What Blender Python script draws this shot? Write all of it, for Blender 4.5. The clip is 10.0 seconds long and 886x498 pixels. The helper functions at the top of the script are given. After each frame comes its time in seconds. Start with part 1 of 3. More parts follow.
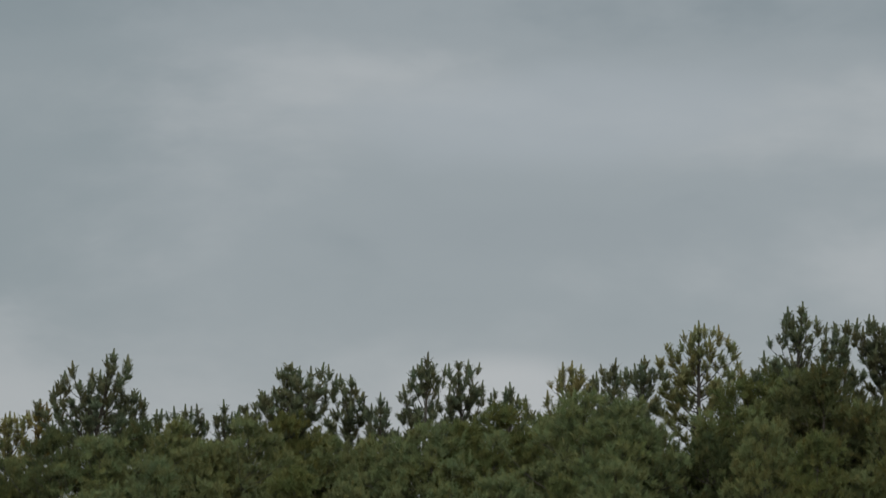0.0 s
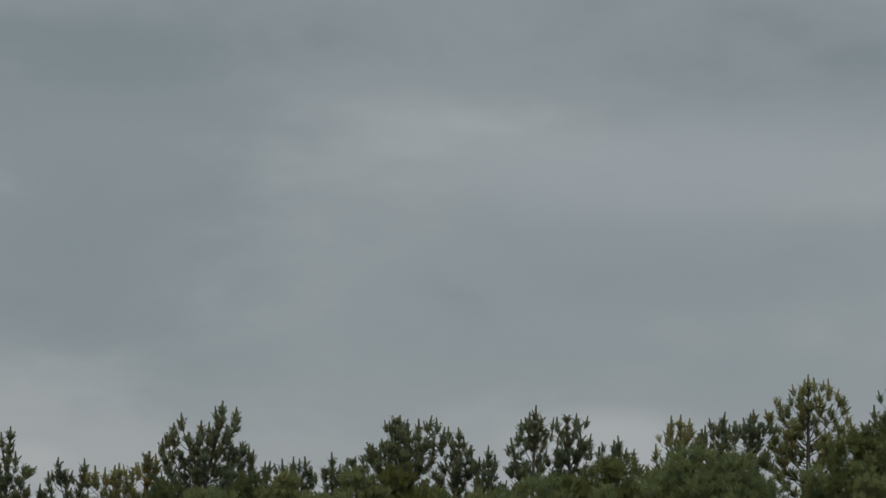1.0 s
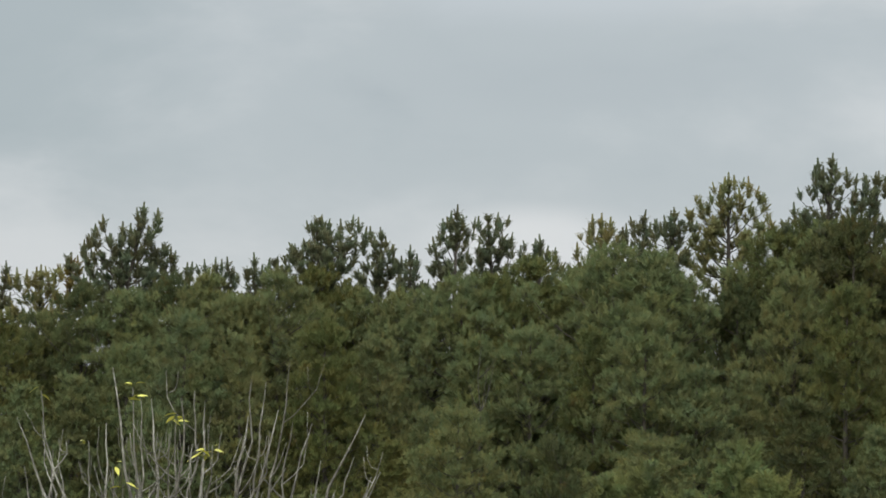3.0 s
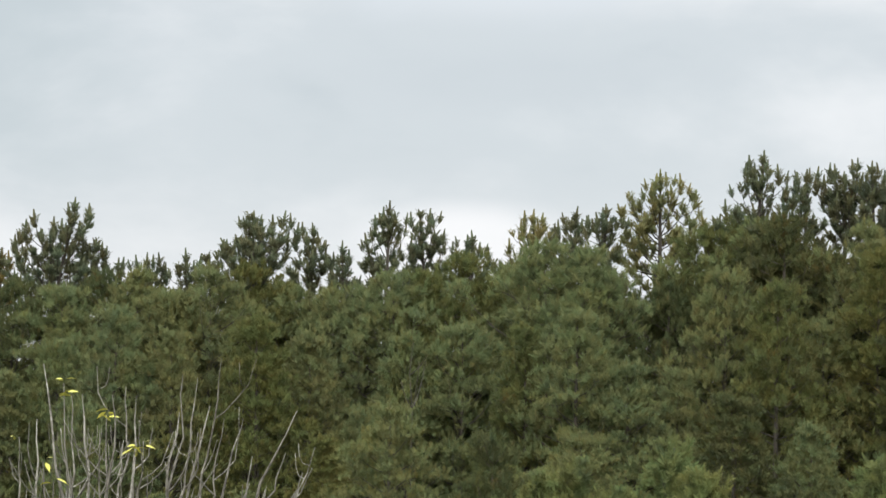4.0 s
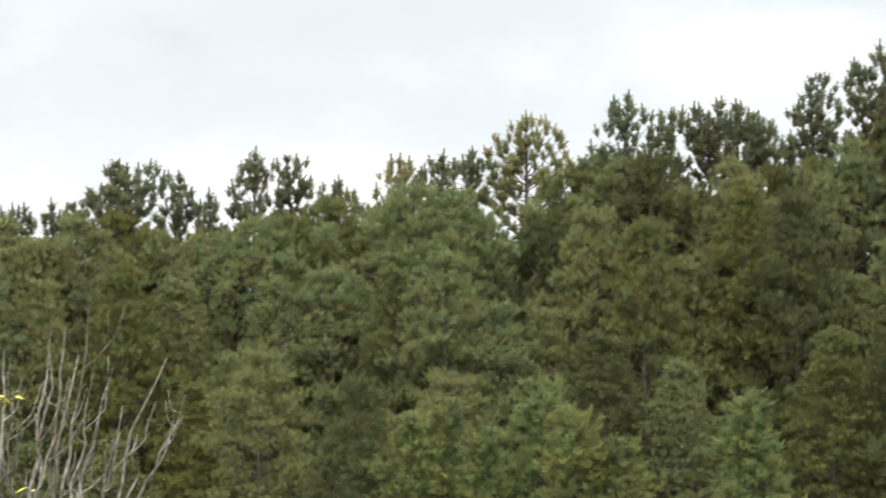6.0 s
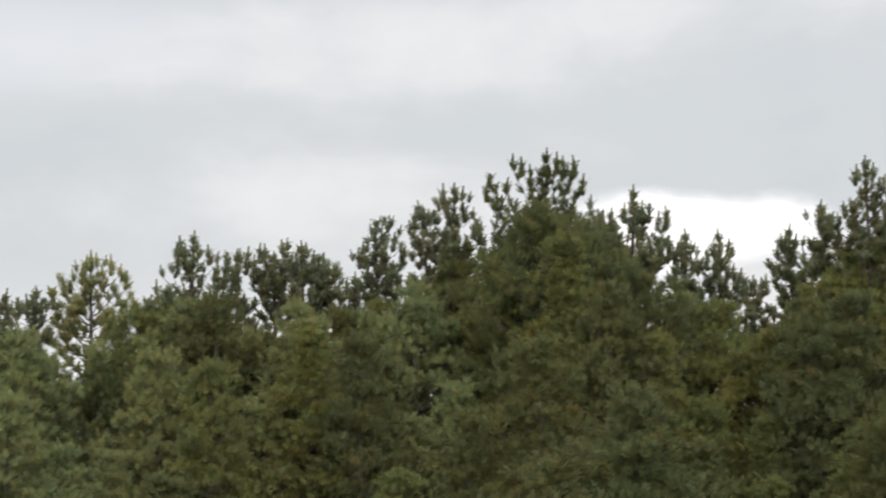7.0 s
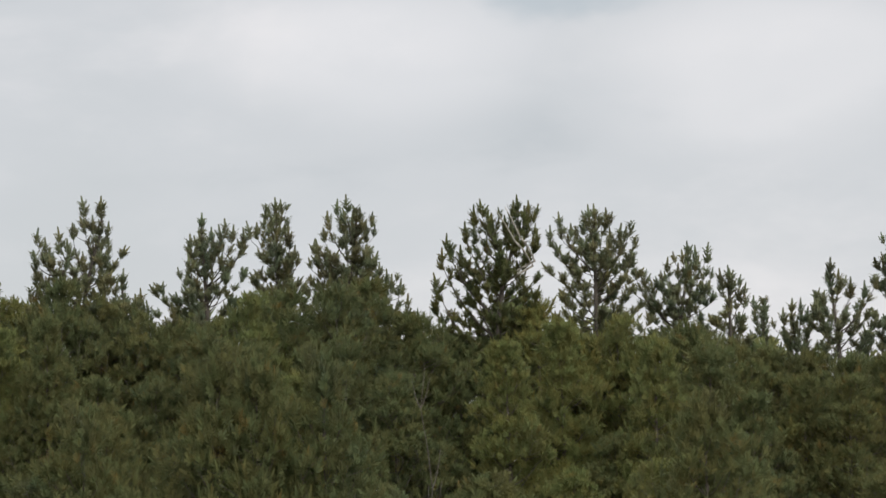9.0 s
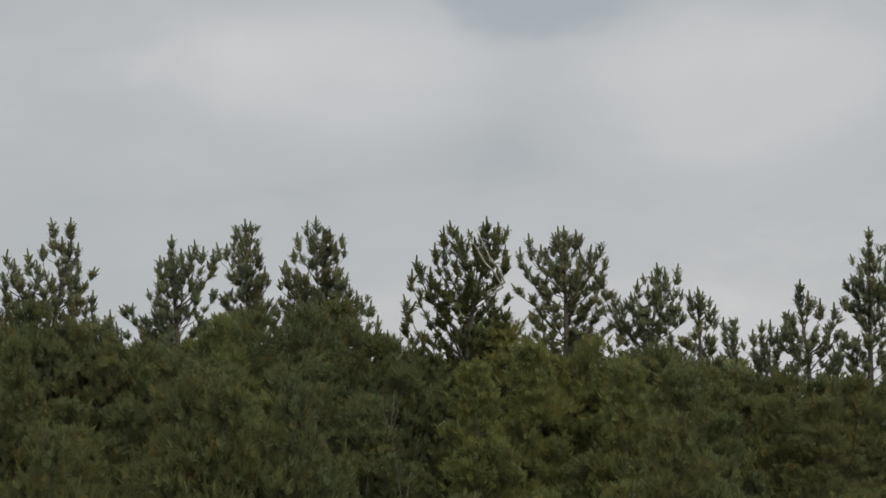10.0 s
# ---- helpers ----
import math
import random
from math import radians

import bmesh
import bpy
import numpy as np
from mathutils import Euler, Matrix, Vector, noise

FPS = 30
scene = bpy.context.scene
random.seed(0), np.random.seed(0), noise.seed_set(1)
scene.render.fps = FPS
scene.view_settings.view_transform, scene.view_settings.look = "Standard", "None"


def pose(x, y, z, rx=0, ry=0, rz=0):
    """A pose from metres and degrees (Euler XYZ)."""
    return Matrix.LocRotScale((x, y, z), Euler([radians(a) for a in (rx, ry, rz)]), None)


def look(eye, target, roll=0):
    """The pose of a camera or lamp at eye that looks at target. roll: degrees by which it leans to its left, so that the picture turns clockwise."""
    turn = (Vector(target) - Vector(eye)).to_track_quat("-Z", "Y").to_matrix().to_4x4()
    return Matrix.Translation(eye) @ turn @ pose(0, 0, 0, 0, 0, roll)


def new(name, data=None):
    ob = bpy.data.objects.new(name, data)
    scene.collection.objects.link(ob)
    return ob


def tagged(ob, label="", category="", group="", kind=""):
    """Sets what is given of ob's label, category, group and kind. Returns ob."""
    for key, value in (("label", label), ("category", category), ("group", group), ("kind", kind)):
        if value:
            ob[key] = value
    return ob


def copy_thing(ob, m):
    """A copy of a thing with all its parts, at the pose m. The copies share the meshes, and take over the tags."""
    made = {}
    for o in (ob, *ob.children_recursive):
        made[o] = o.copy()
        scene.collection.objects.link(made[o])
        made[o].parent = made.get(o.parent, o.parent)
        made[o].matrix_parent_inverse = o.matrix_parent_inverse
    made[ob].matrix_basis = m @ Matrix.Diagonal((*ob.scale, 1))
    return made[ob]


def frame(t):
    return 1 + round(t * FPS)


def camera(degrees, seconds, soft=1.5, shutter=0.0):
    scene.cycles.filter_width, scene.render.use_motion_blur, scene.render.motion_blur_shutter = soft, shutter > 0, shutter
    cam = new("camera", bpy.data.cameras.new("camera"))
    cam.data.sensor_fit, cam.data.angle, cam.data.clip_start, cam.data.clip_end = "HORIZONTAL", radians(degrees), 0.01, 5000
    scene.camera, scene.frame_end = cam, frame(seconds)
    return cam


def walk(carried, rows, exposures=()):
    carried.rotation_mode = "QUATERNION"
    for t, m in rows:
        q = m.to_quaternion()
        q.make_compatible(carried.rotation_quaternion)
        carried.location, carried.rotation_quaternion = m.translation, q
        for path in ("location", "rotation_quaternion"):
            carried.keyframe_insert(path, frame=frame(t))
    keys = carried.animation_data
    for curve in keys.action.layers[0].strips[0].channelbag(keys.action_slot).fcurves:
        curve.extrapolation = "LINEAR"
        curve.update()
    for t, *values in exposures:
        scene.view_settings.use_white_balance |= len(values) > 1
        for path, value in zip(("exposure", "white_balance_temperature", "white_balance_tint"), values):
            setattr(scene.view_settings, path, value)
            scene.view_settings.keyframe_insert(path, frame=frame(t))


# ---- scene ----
cam = camera(17.85, 10.0, soft=1.55, shutter=0.17)
EYE = (0.0, 0.0, 1.6)


def aim(yaw, pitch, roll):
    """A hand-held turn on the spot: degrees to the right, up, and of lean."""
    return pose(*EYE, 90 + pitch, 0, -yaw) @ pose(0, 0, 0, 0, 0, -roll)


TURNS = [
    (0.0, -0.000, 5.730, -0.930),
    (0.3, 0.288, 6.415, -0.730),
    (0.5, 0.692, 6.330, -0.631),
    (0.7, -0.011, 6.383, -0.691),
    (1.0, -2.229, 6.768, -1.259),
    (1.5, -2.057, 6.361, -1.315),
    (2.0, -2.084, 6.286, -1.182),
    (2.2, -2.182, 5.811, -1.131),
    (2.3, -2.183, 5.197, -1.190),
    (2.5, -1.894, 3.423, -0.981),
    (2.7, -1.260, 2.685, -0.813),
    (3.0, -0.556, 2.727, -0.800),
    (3.2, 0.032, 2.828, -0.647),
    (4.3, 0.903, 2.403, -0.869),
    (4.5, 0.901, 1.961, -0.804),
    (4.7, -0.380, 1.607, -0.785),
    (5.0, -1.428, 1.248, -0.501),
    (5.2, -1.321, 1.175, -0.436),
    (6.3, 6.162, 2.100, 0.283),
    (6.5, 7.881, 2.913, 0.167),
    (6.8, 10.647, 3.956, 0.185),
    (7.0, 12.354, 4.350, 0.360),
    (7.2, 14.686, 4.406, 0.276),
    (7.4, 17.653, 4.301, 0.788),
    (7.5, 18.909, 4.224, 0.881),
    (7.6, 20.831, 3.958, 1.107),
    (7.7, 22.023, 3.821, 1.177),
    (7.8, 23.758, 3.641, 1.343),
    (8.0, 26.573, 3.390, 1.776),
    (8.2, 28.827, 3.425, 2.001),
    (8.5, 30.819, 4.016, 1.959),
    (9.0, 32.690, 4.784, 1.790),
    (9.5, 32.972, 5.044, 1.745),
    (10.0, 33.313, 5.203, 1.823),
]
walk(cam, [(t, aim(yaw, pitch, roll)) for t, yaw, pitch, roll in TURNS],
     exposures=[(0.0, -0.5, 6240, 7), (1.0, -0.78, 6220, 6), (2.0, -0.70, 6240, 5), (2.5, -0.42, 6300, 7), (3.0, 0.12, 6350, 8), (4.5, 0.66, 6470, 11),
                (5.0, 0.80, 6520, 11), (6.5, 0.96, 6600, 12), (7.0, 0.53, 6650, 13), (7.5, 0.56, 6650, 12), (8.0, 0.95, 6650, 13), (8.5, 0.8, 6650, 13),
                (9.0, 0.45, 6650, 14), (9.5, 0.14, 6650, 14), (10.0, 0.02, 6650, 13)])

# ---- sky and light ----
SUN_ELEVATION, SUN_AZIMUTH = 20.0, 188.0
world = bpy.data.worlds.new("overcast_sky")
scene.world = world
world.use_nodes = True


def wire(tree):
    """Helpers for one node tree: add a node, mix, ramp, noise."""
    def add(kind, **settings):
        n = tree.nodes.new(kind)
        for key, value in settings.items():
            if key == "operation":
                n.operation = value
            elif key == "blend":
                n.data_type, n.blend_type = "RGBA", value
            elif key == "sky":
                n.sky_type = value
        return n

    def math_node(op, a, b=None, clamp=False):
        n = add("ShaderNodeMath", operation=op)
        n.use_clamp = clamp
        for k, v in enumerate((a, b)):
            if v is None:
                continue
            if isinstance(v, (int, float)):
                n.inputs[k].default_value = v
            else:
                tree.links.new(v, n.inputs[k])
        return n.outputs[0]

    def mixed(fac, a, b, blend="MIX"):
        n = add("ShaderNodeMix", blend=blend)
        for k, v in ((0, fac), (6, a), (7, b)):
            if isinstance(v, (int, float)):
                n.inputs[k].default_value = v
            elif isinstance(v, tuple):
                n.inputs[k].default_value = (*v, 1)
            else:
                tree.links.new(v, n.inputs[k])
        return n.outputs[2]

    def ramp(fac, *stops):
        n = add("ShaderNodeValToRGB")
        n.color_ramp.interpolation = "EASE"
        while len(n.color_ramp.elements) < len(stops):
            n.color_ramp.elements.new(0.5)
        for e, (at, value) in zip(n.color_ramp.elements, stops):
            e.position = at
            e.color = (value, value, value, 1) if isinstance(value, (int, float)) else (*value, 1)
        tree.links.new(fac, n.inputs[0])
        return n.outputs[0]

    def noise_tex(vector, scale, detail=3.0, rough=0.5, distort=0.0):
        n = add("ShaderNodeTexNoise")
        n.inputs["Scale"].default_value, n.inputs["Detail"].default_value = scale, detail
        n.inputs["Roughness"].default_value, n.inputs["Distortion"].default_value = rough, distort
        if vector is not None:
            tree.links.new(vector, n.inputs["Vector"])
        return n.outputs[0]

    return add, math_node, mixed, ramp, noise_tex


CLOUD_BANKS = [
    (31.2, 9.0, 3.8, 2.2, 0.45, (0.615, 0.635, 0.65)), (39.6, 8.0, 4.0, 2.4, 0.5, (0.635, 0.65, 0.66)),
    (25.2, 4.5, 3.2, 4.0, 0.5, (0.42, 0.46, 0.475)), (-9.0, 8.0, 5.0, 5.5, 0.52, (0.36, 0.41, 0.43)), (2.5, 8.4, 7.0, 1.5, 0.6, (0.56, 0.59, 0.62)),
    (2.5, 6.1, 5.5, 0.9, 0.35, (0.42, 0.455, 0.48)), (1.2, 2.9, 2.6, 0.9, 0.6, (0.76, 0.75, 0.75)), (-10.4, 2.3, 1.6, 0.7, 0.6, (0.74, 0.73, 0.73))]


# where the layer tears and a higher, bluer one shows, with a firm edge
CLOUD_TEARS = [(35.6, 11.15, 3.0, 1.65, 0.8, (0.36, 0.42, 0.455))]


def build_sky():
    """An overcast sky: layered grey cloud, brighter overhead, with one thin bright gap low over the trees."""
    tree = world.node_tree
    tree.nodes.clear()
    add, m, mixed, ramp, noise_tex = wire(tree)
    place = add("ShaderNodeTexCoord")
    split = add("ShaderNodeSeparateXYZ")
    tree.links.new(place.outputs["Generated"], split.inputs[0])
    x, y, z = split.outputs
    azimuth = m("ARCTAN2", x, y)
    height = m("ARCSINE", z)
    flat = add("ShaderNodeCombineXYZ")
    tree.links.new(m("MULTIPLY", azimuth, 2.6), flat.inputs[0])
    tree.links.new(m("MULTIPLY", height, 7.0), flat.inputs[1])
    broad = noise_tex(flat.outputs[0], 1.0, 2.5, 0.5, 0.4)
    soft_cloud = add("ShaderNodeCombineXYZ")
    tree.links.new(m("MULTIPLY", azimuth, 6.0), soft_cloud.inputs[0])
    tree.links.new(m("MULTIPLY", height, 12.0), soft_cloud.inputs[1])
    soft_cloud.inputs[2].default_value = 4.0
    fine = noise_tex(soft_cloud.outputs[0], 1.6, 5.0, 0.55, 0.15)
    # flat layers of stratus, one over another, that wander in height
    layer = m("ADD", height, m("MULTIPLY", m("SUBTRACT", broad, 0.5), 0.06))
    layers = ramp(m("DIVIDE", layer, 0.30), (0.10, 0.68), (0.28, 0.54), (0.40, 0.50), (0.51, 0.63), (0.63, 0.40), (0.85, 0.50))
    cloud = m("ADD", m("MULTIPLY", layers, 0.62), m("MULTIPLY", fine, 0.38))
    grey = ramp(cloud, (0.36, (0.355, 0.40, 0.425)), (0.50, (0.46, 0.495, 0.515)), (0.66, (0.60, 0.615, 0.625)))
    # the bright gap between two layers
    dx = m("DIVIDE", m("SUBTRACT", azimuth, radians(16.7)), radians(4.3))
    dz = m("DIVIDE", m("SUBTRACT", height, radians(4.55)), radians(1.0))
    wobble = m("MULTIPLY", m("SUBTRACT", fine, 0.5), 1.6)
    far = m("ADD", m("SQRT", m("ADD", m("MULTIPLY", dx, dx), m("MULTIPLY", dz, dz))), wobble)
    gap = m("SUBTRACT", 1.0, ramp(far, (0.55, 0.0), (1.0, 1.0)))
    grey = mixed(gap, grey, (0.92, 0.93, 0.94))
    # soft banks and thin places of the layer: direction, height, half width and depth, strength, tone
    for azimuth_0, height_0, wide, deep, share, tone in CLOUD_BANKS:
        bx = m("DIVIDE", m("SUBTRACT", azimuth, radians(azimuth_0)), radians(wide))
        bz = m("DIVIDE", m("SUBTRACT", height, radians(height_0)), radians(deep))
        edge = m("ADD", m("SQRT", m("ADD", m("MULTIPLY", bx, bx), m("MULTIPLY", bz, bz))), m("MULTIPLY", m("SUBTRACT", fine, 0.5), 1.8))
        bank = m("SUBTRACT", 1.0, ramp(edge, (0.25, 0.0), (1.0, 1.0)))
        grey = mixed(m("MULTIPLY", bank, share), grey, tone)
    for azimuth_0, height_0, wide, deep, share, tone in CLOUD_TEARS:
        bx = m("DIVIDE", m("SUBTRACT", azimuth, radians(azimuth_0)), radians(wide))
        bz = m("DIVIDE", m("SUBTRACT", height, radians(height_0)), radians(deep))
        edge = m("ADD", m("SQRT", m("ADD", m("MULTIPLY", bx, bx), m("MULTIPLY", bz, bz))), m("MULTIPLY", m("SUBTRACT", fine, 0.5), 1.9))
        tear = m("SUBTRACT", 1.0, ramp(edge, (0.62, 0.0), (1.05, 1.0)))
        grey = mixed(m("MULTIPLY", tear, share), grey, tone)
    # paler towards the horizon, brighter overhead as any thick overcast
    low = ramp(height, (0.0, 1.0), (0.085, 0.0))
    grey = mixed(m("MULTIPLY", low, 0.38), grey, (0.65, 0.645, 0.65))
    overhead = m("ADD", 1.0, m("MULTIPLY", ramp(height, (0.21, 0.0), (0.75, 1.0)), 2.5))
    shade = add("ShaderNodeVectorMath", operation="SCALE")
    tree.links.new(grey, shade.inputs[0])
    tree.links.new(overhead, shade.inputs["Scale"])
    sky = add("ShaderNodeTexSky", sky="NISHITA")
    sky.sun_disc = False
    sky.sun_elevation, sky.sun_rotation = radians(SUN_ELEVATION), radians(SUN_AZIMUTH)
    clear = add("ShaderNodeBackground")
    clear.inputs[1].default_value = 0.05
    tree.links.new(sky.outputs[0], clear.inputs[0])
    veil = add("ShaderNodeBackground")
    veil.inputs[1].default_value = 1.0
    tree.links.new(shade.outputs[0], veil.inputs[0])
    both = add("ShaderNodeMixShader")
    both.inputs[0].default_value = 0.94
    tree.links.new(clear.outputs[0], both.inputs[1])
    tree.links.new(veil.outputs[0], both.inputs[2])
    out = add("ShaderNodeOutputWorld")
    tree.links.new(both.outputs[0], out.inputs[0])


build_sky()
sun = new("sun", bpy.data.lights.new("sun", "SUN"))
sun.data.energy, sun.data.angle, sun.data.color = 2.7, radians(60), (1.0, 0.97, 0.92)
a, e = radians(SUN_AZIMUTH), radians(SUN_ELEVATION)
sun.matrix_world = look((0, 0, 30), (-math.sin(a) * math.cos(e), -math.cos(a) * math.cos(e), 30 - math.sin(e)))


# ---- materials ----
def material(name):
    mat = bpy.data.materials.new(name)
    mat.use_nodes = True
    tree = mat.node_tree
    shader = tree.nodes["Principled BSDF"]
    return mat, tree, shader


def needles(name, dark, mid, light, brown=0.0):
    """Pine needles: tint by tree, by patch of the crown and by single needle tuft; some dead brown ones."""
    mat, tree, shader = material(name)
    add, m, mixed, ramp, noise_tex = wire(tree)
    coords = add("ShaderNodeTexCoord").outputs["Object"]
    info = add("ShaderNodeObjectInfo")
    island = add("ShaderNodeNewGeometry").outputs["Random Per Island"]
    patch = noise_tex(coords, 1.1, 2.0, 0.5)
    tuft = noise_tex(coords, 5.0, 2.0, 0.6)
    value = m("ADD", m("MULTIPLY", patch, 0.62), m("MULTIPLY", tuft, 0.38))
    value = m("ADD", value, m("MULTIPLY", m("SUBTRACT", island, 0.5), 0.05))
    value = m("ADD", value, m("MULTIPLY", m("SUBTRACT", info.outputs["Random"], 0.5), 0.10))
    colour = ramp(value, (0.28, dark), (0.50, mid), (0.74, light))
    # some trees lean to blue-green, others to yellow
    cool = ramp(m("FRACT", m("MULTIPLY", info.outputs["Random"], 7.31)), (0.1, 0.0), (0.9, 1.0))
    colour = mixed(1.0, colour, mixed(cool, (1.04, 1.0, 0.92), (0.96, 1.01, 0.99)), "MULTIPLY")
    # and so do single boughs
    bough = ramp(noise_tex(coords, 2.6, 2.0, 0.5, 0.3), (0.36, 0.0), (0.64, 1.0))
    colour = mixed(1.0, colour, mixed(bough, (0.93, 1.04, 1.04), (1.08, 1.0, 0.92)), "MULTIPLY")
    if brown:
        dead = ramp(noise_tex(coords, 2.3, 3.0, 0.55), (0.60, 0.0), (0.70, 1.0))
        colour = mixed(m("MULTIPLY", dead, brown), colour, (0.15, 0.085, 0.025))
    tree.links.new(colour, shader.inputs["Base Color"])
    shader.inputs["Roughness"].default_value = 0.55
    shader.inputs["Specular IOR Level"].default_value = 0.03
    glow = add("ShaderNodeBsdfTranslucent")
    tree.links.new(colour, glow.inputs[0])
    both = add("ShaderNodeMixShader")
    both.inputs[0].default_value = 0.45
    tree.links.new(shader.outputs[0], both.inputs[1])
    tree.links.new(glow.outputs[0], both.inputs[2])
    tree.links.new(both.outputs[0], tree.nodes["Material Output"].inputs[0])
    return mat


def rough_surface(name, colours, scale, roughness=0.85, bump=0.3, stretch=1.0, spread=0.16):
    """Bark, soil and the like: two scales of noise in colour, the finer one in relief."""
    mat, tree, shader = material(name)
    add, m, mixed, ramp, noise_tex = wire(tree)
    coords = add("ShaderNodeTexCoord").outputs["Object"]
    mapping = add("ShaderNodeMapping")
    mapping.inputs["Scale"].default_value = (1, 1, stretch)
    tree.links.new(coords, mapping.inputs[0])
    fine = noise_tex(mapping.outputs[0], scale, 5.0, 0.6, 0.4)
    broad = noise_tex(mapping.outputs[0], scale * 0.13, 3.0, 0.5)
    value = m("ADD", m("MULTIPLY", fine, 0.5), m("MULTIPLY", broad, 0.5))
    tree.links.new(ramp(value, (0.5 - spread, colours[0]), (0.50, colours[1]), (0.5 + spread, colours[2])), shader.inputs["Base Color"])
    shader.inputs["Roughness"].default_value = roughness
    relief = add("ShaderNodeBump")
    relief.inputs["Strength"].default_value, relief.inputs["Distance"].default_value = bump, 0.02
    tree.links.new(fine, relief.inputs["Height"])
    tree.links.new(relief.outputs[0], shader.inputs["Normal"])
    return mat


NEEDLE_SKY = needles("pine_needles_high", (0.086, 0.090, 0.064), (0.136, 0.143, 0.088), (0.190, 0.190, 0.098), brown=0.35)
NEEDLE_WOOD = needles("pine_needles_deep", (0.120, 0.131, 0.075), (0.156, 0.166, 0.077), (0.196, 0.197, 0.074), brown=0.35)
NEEDLE_YOUNG = needles("pine_needles_young", (0.095, 0.110, 0.058), (0.150, 0.168, 0.068), (0.210, 0.219, 0.078))
NEEDLE_RUST = needles("pine_needles_rust", (0.11, 0.085, 0.035), (0.17, 0.125, 0.045), (0.22, 0.165, 0.055))
# Olive hue, darkened to carry the dimmer light on the wood's right side.
NEEDLE_OLIVE_DIM = needles("pine_needles_olive_dim", (0.066, 0.073, 0.043), (0.089, 0.095, 0.043), (0.114, 0.114, 0.044), brown=0.45)
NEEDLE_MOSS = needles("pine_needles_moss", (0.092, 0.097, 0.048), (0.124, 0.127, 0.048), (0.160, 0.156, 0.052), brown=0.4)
NEEDLE_GOLD = needles("pine_needles_gold", (0.135, 0.132, 0.070), (0.215, 0.204, 0.098), (0.290, 0.266, 0.122), brown=0.4)
BARK_PINE = rough_surface("pine_bark", ((0.026, 0.022, 0.017), (0.046, 0.038, 0.029), (0.078, 0.063, 0.048)), 22.0, stretch=0.35, bump=0.6)
BARK_GREY = rough_surface("grey_shrub_bark", ((0.060, 0.053, 0.041), (0.135, 0.123, 0.098), (0.30, 0.28, 0.235)), 16.0, stretch=0.5, spread=0.10)
GROUND = rough_surface("rough_grass_ground", ((0.035, 0.042, 0.018), (0.062, 0.07, 0.03), (0.10, 0.095, 0.045)), 3.0, bump=0.8)
LEAF_YELLOW = rough_surface("yellow_leaf", ((0.36, 0.34, 0.05), (0.50, 0.47, 0.075), (0.62, 0.58, 0.15)), 30.0, roughness=0.5, bump=0.1)


# ---- building blocks ----
def ground_height(x, y):
    """A low rise under the viewer that falls away to the foot of the wood."""
    d = math.hypot(x, y)
    k = min(max((d - 4.0) / 38.0, 0.0), 1.0)
    fall = -5.0 * k * k * (3 - 2 * k)
    return fall + 0.18 * noise.noise(Vector((x * 0.11, y * 0.11, 0.3))) * min(d / 8, 1)


class Shape:
    """Collects vertices and faces of one mesh."""

    def __init__(self):
        self.v, self.f, self.count = [], [], 0

    def put(self, verts, faces):
        self.v.append(np.asarray(verts, float))
        self.f.extend(tuple(int(i) + self.count for i in face) for face in faces)
        self.count += len(verts)

    def tube(self, path, radii, sides=5):
        """A tapering round limb along a path of points, closed at the end."""
        path = [Vector(p) for p in path]
        rings = []
        for k, p in enumerate(path):
            way = (path[min(k + 1, len(path) - 1)] - path[max(k - 1, 0)]).normalized()
            a = way.cross(Vector((0.31, 0.95, 0.04)))
            a = a.normalized() if a.length > 1e-4 else Vector((1, 0, 0))
            b = way.cross(a)
            rings += [p + (a * math.cos(2 * math.pi * j / sides) + b * math.sin(2 * math.pi * j / sides)) * radii[k] for j in range(sides)]
        faces = []
        for k in range(len(path) - 1):
            for j in range(sides):
                faces.append((k * sides + j, k * sides + (j + 1) % sides, (k + 1) * sides + (j + 1) % sides, (k + 1) * sides + j))
        faces.append(tuple((len(path) - 1) * sides + j for j in range(sides)))
        self.put([tuple(r) for r in rings], faces)

    def mesh(self, name, mat, smooth=True):
        data = bpy.data.meshes.new(name)
        verts = np.concatenate(self.v) if self.v else np.zeros((0, 3))
        data.from_pydata(verts.tolist(), [], self.f)
        data.materials.append(mat)
        if smooth:
            data.polygons.foreach_set("use_smooth", [True] * len(data.polygons))
        return data


def shoot_form(rng, count, width, length, reach, blunt=True, flare=(0.42, 0.78)):
    """One needle-clad shoot along +z: a brush that flares forward to a blunt head, with a slim bud on top."""
    tris = []
    for k in range(count):
        s = ((k + rng.random()) / count) ** 0.8
        turn = k * 2.399 + rng.uniform(-0.4, 0.4)
        lean = rng.uniform(*flare) if s < 0.85 else rng.uniform(0.15, 0.6)
        size = reach * rng.uniform(0.82, 1.12)
        root = np.array([0.0, 0.0, length * 0.62 * s])
        out = np.array([math.cos(turn), math.sin(turn), 0.0])
        side = np.array([-math.sin(turn), math.cos(turn), 0.0])
        tip = root + out * size * math.sin(lean) + np.array([0, 0, size * math.cos(lean)])
        across = side * width * 0.5
        tris += [root, tip - across, tip + across] if blunt else [root - across, root + across, tip]
    for k in range(3):
        turn = k * 2.1
        off = np.array([math.cos(turn), math.sin(turn), 0.0]) * width * 0.28
        tris += [np.array([0, 0, length * 0.70]) - off, np.array([0, 0, length * 0.70]) + off, np.array([0, 0, length * 0.62 + reach * 1.35])]
    return np.array(tris)


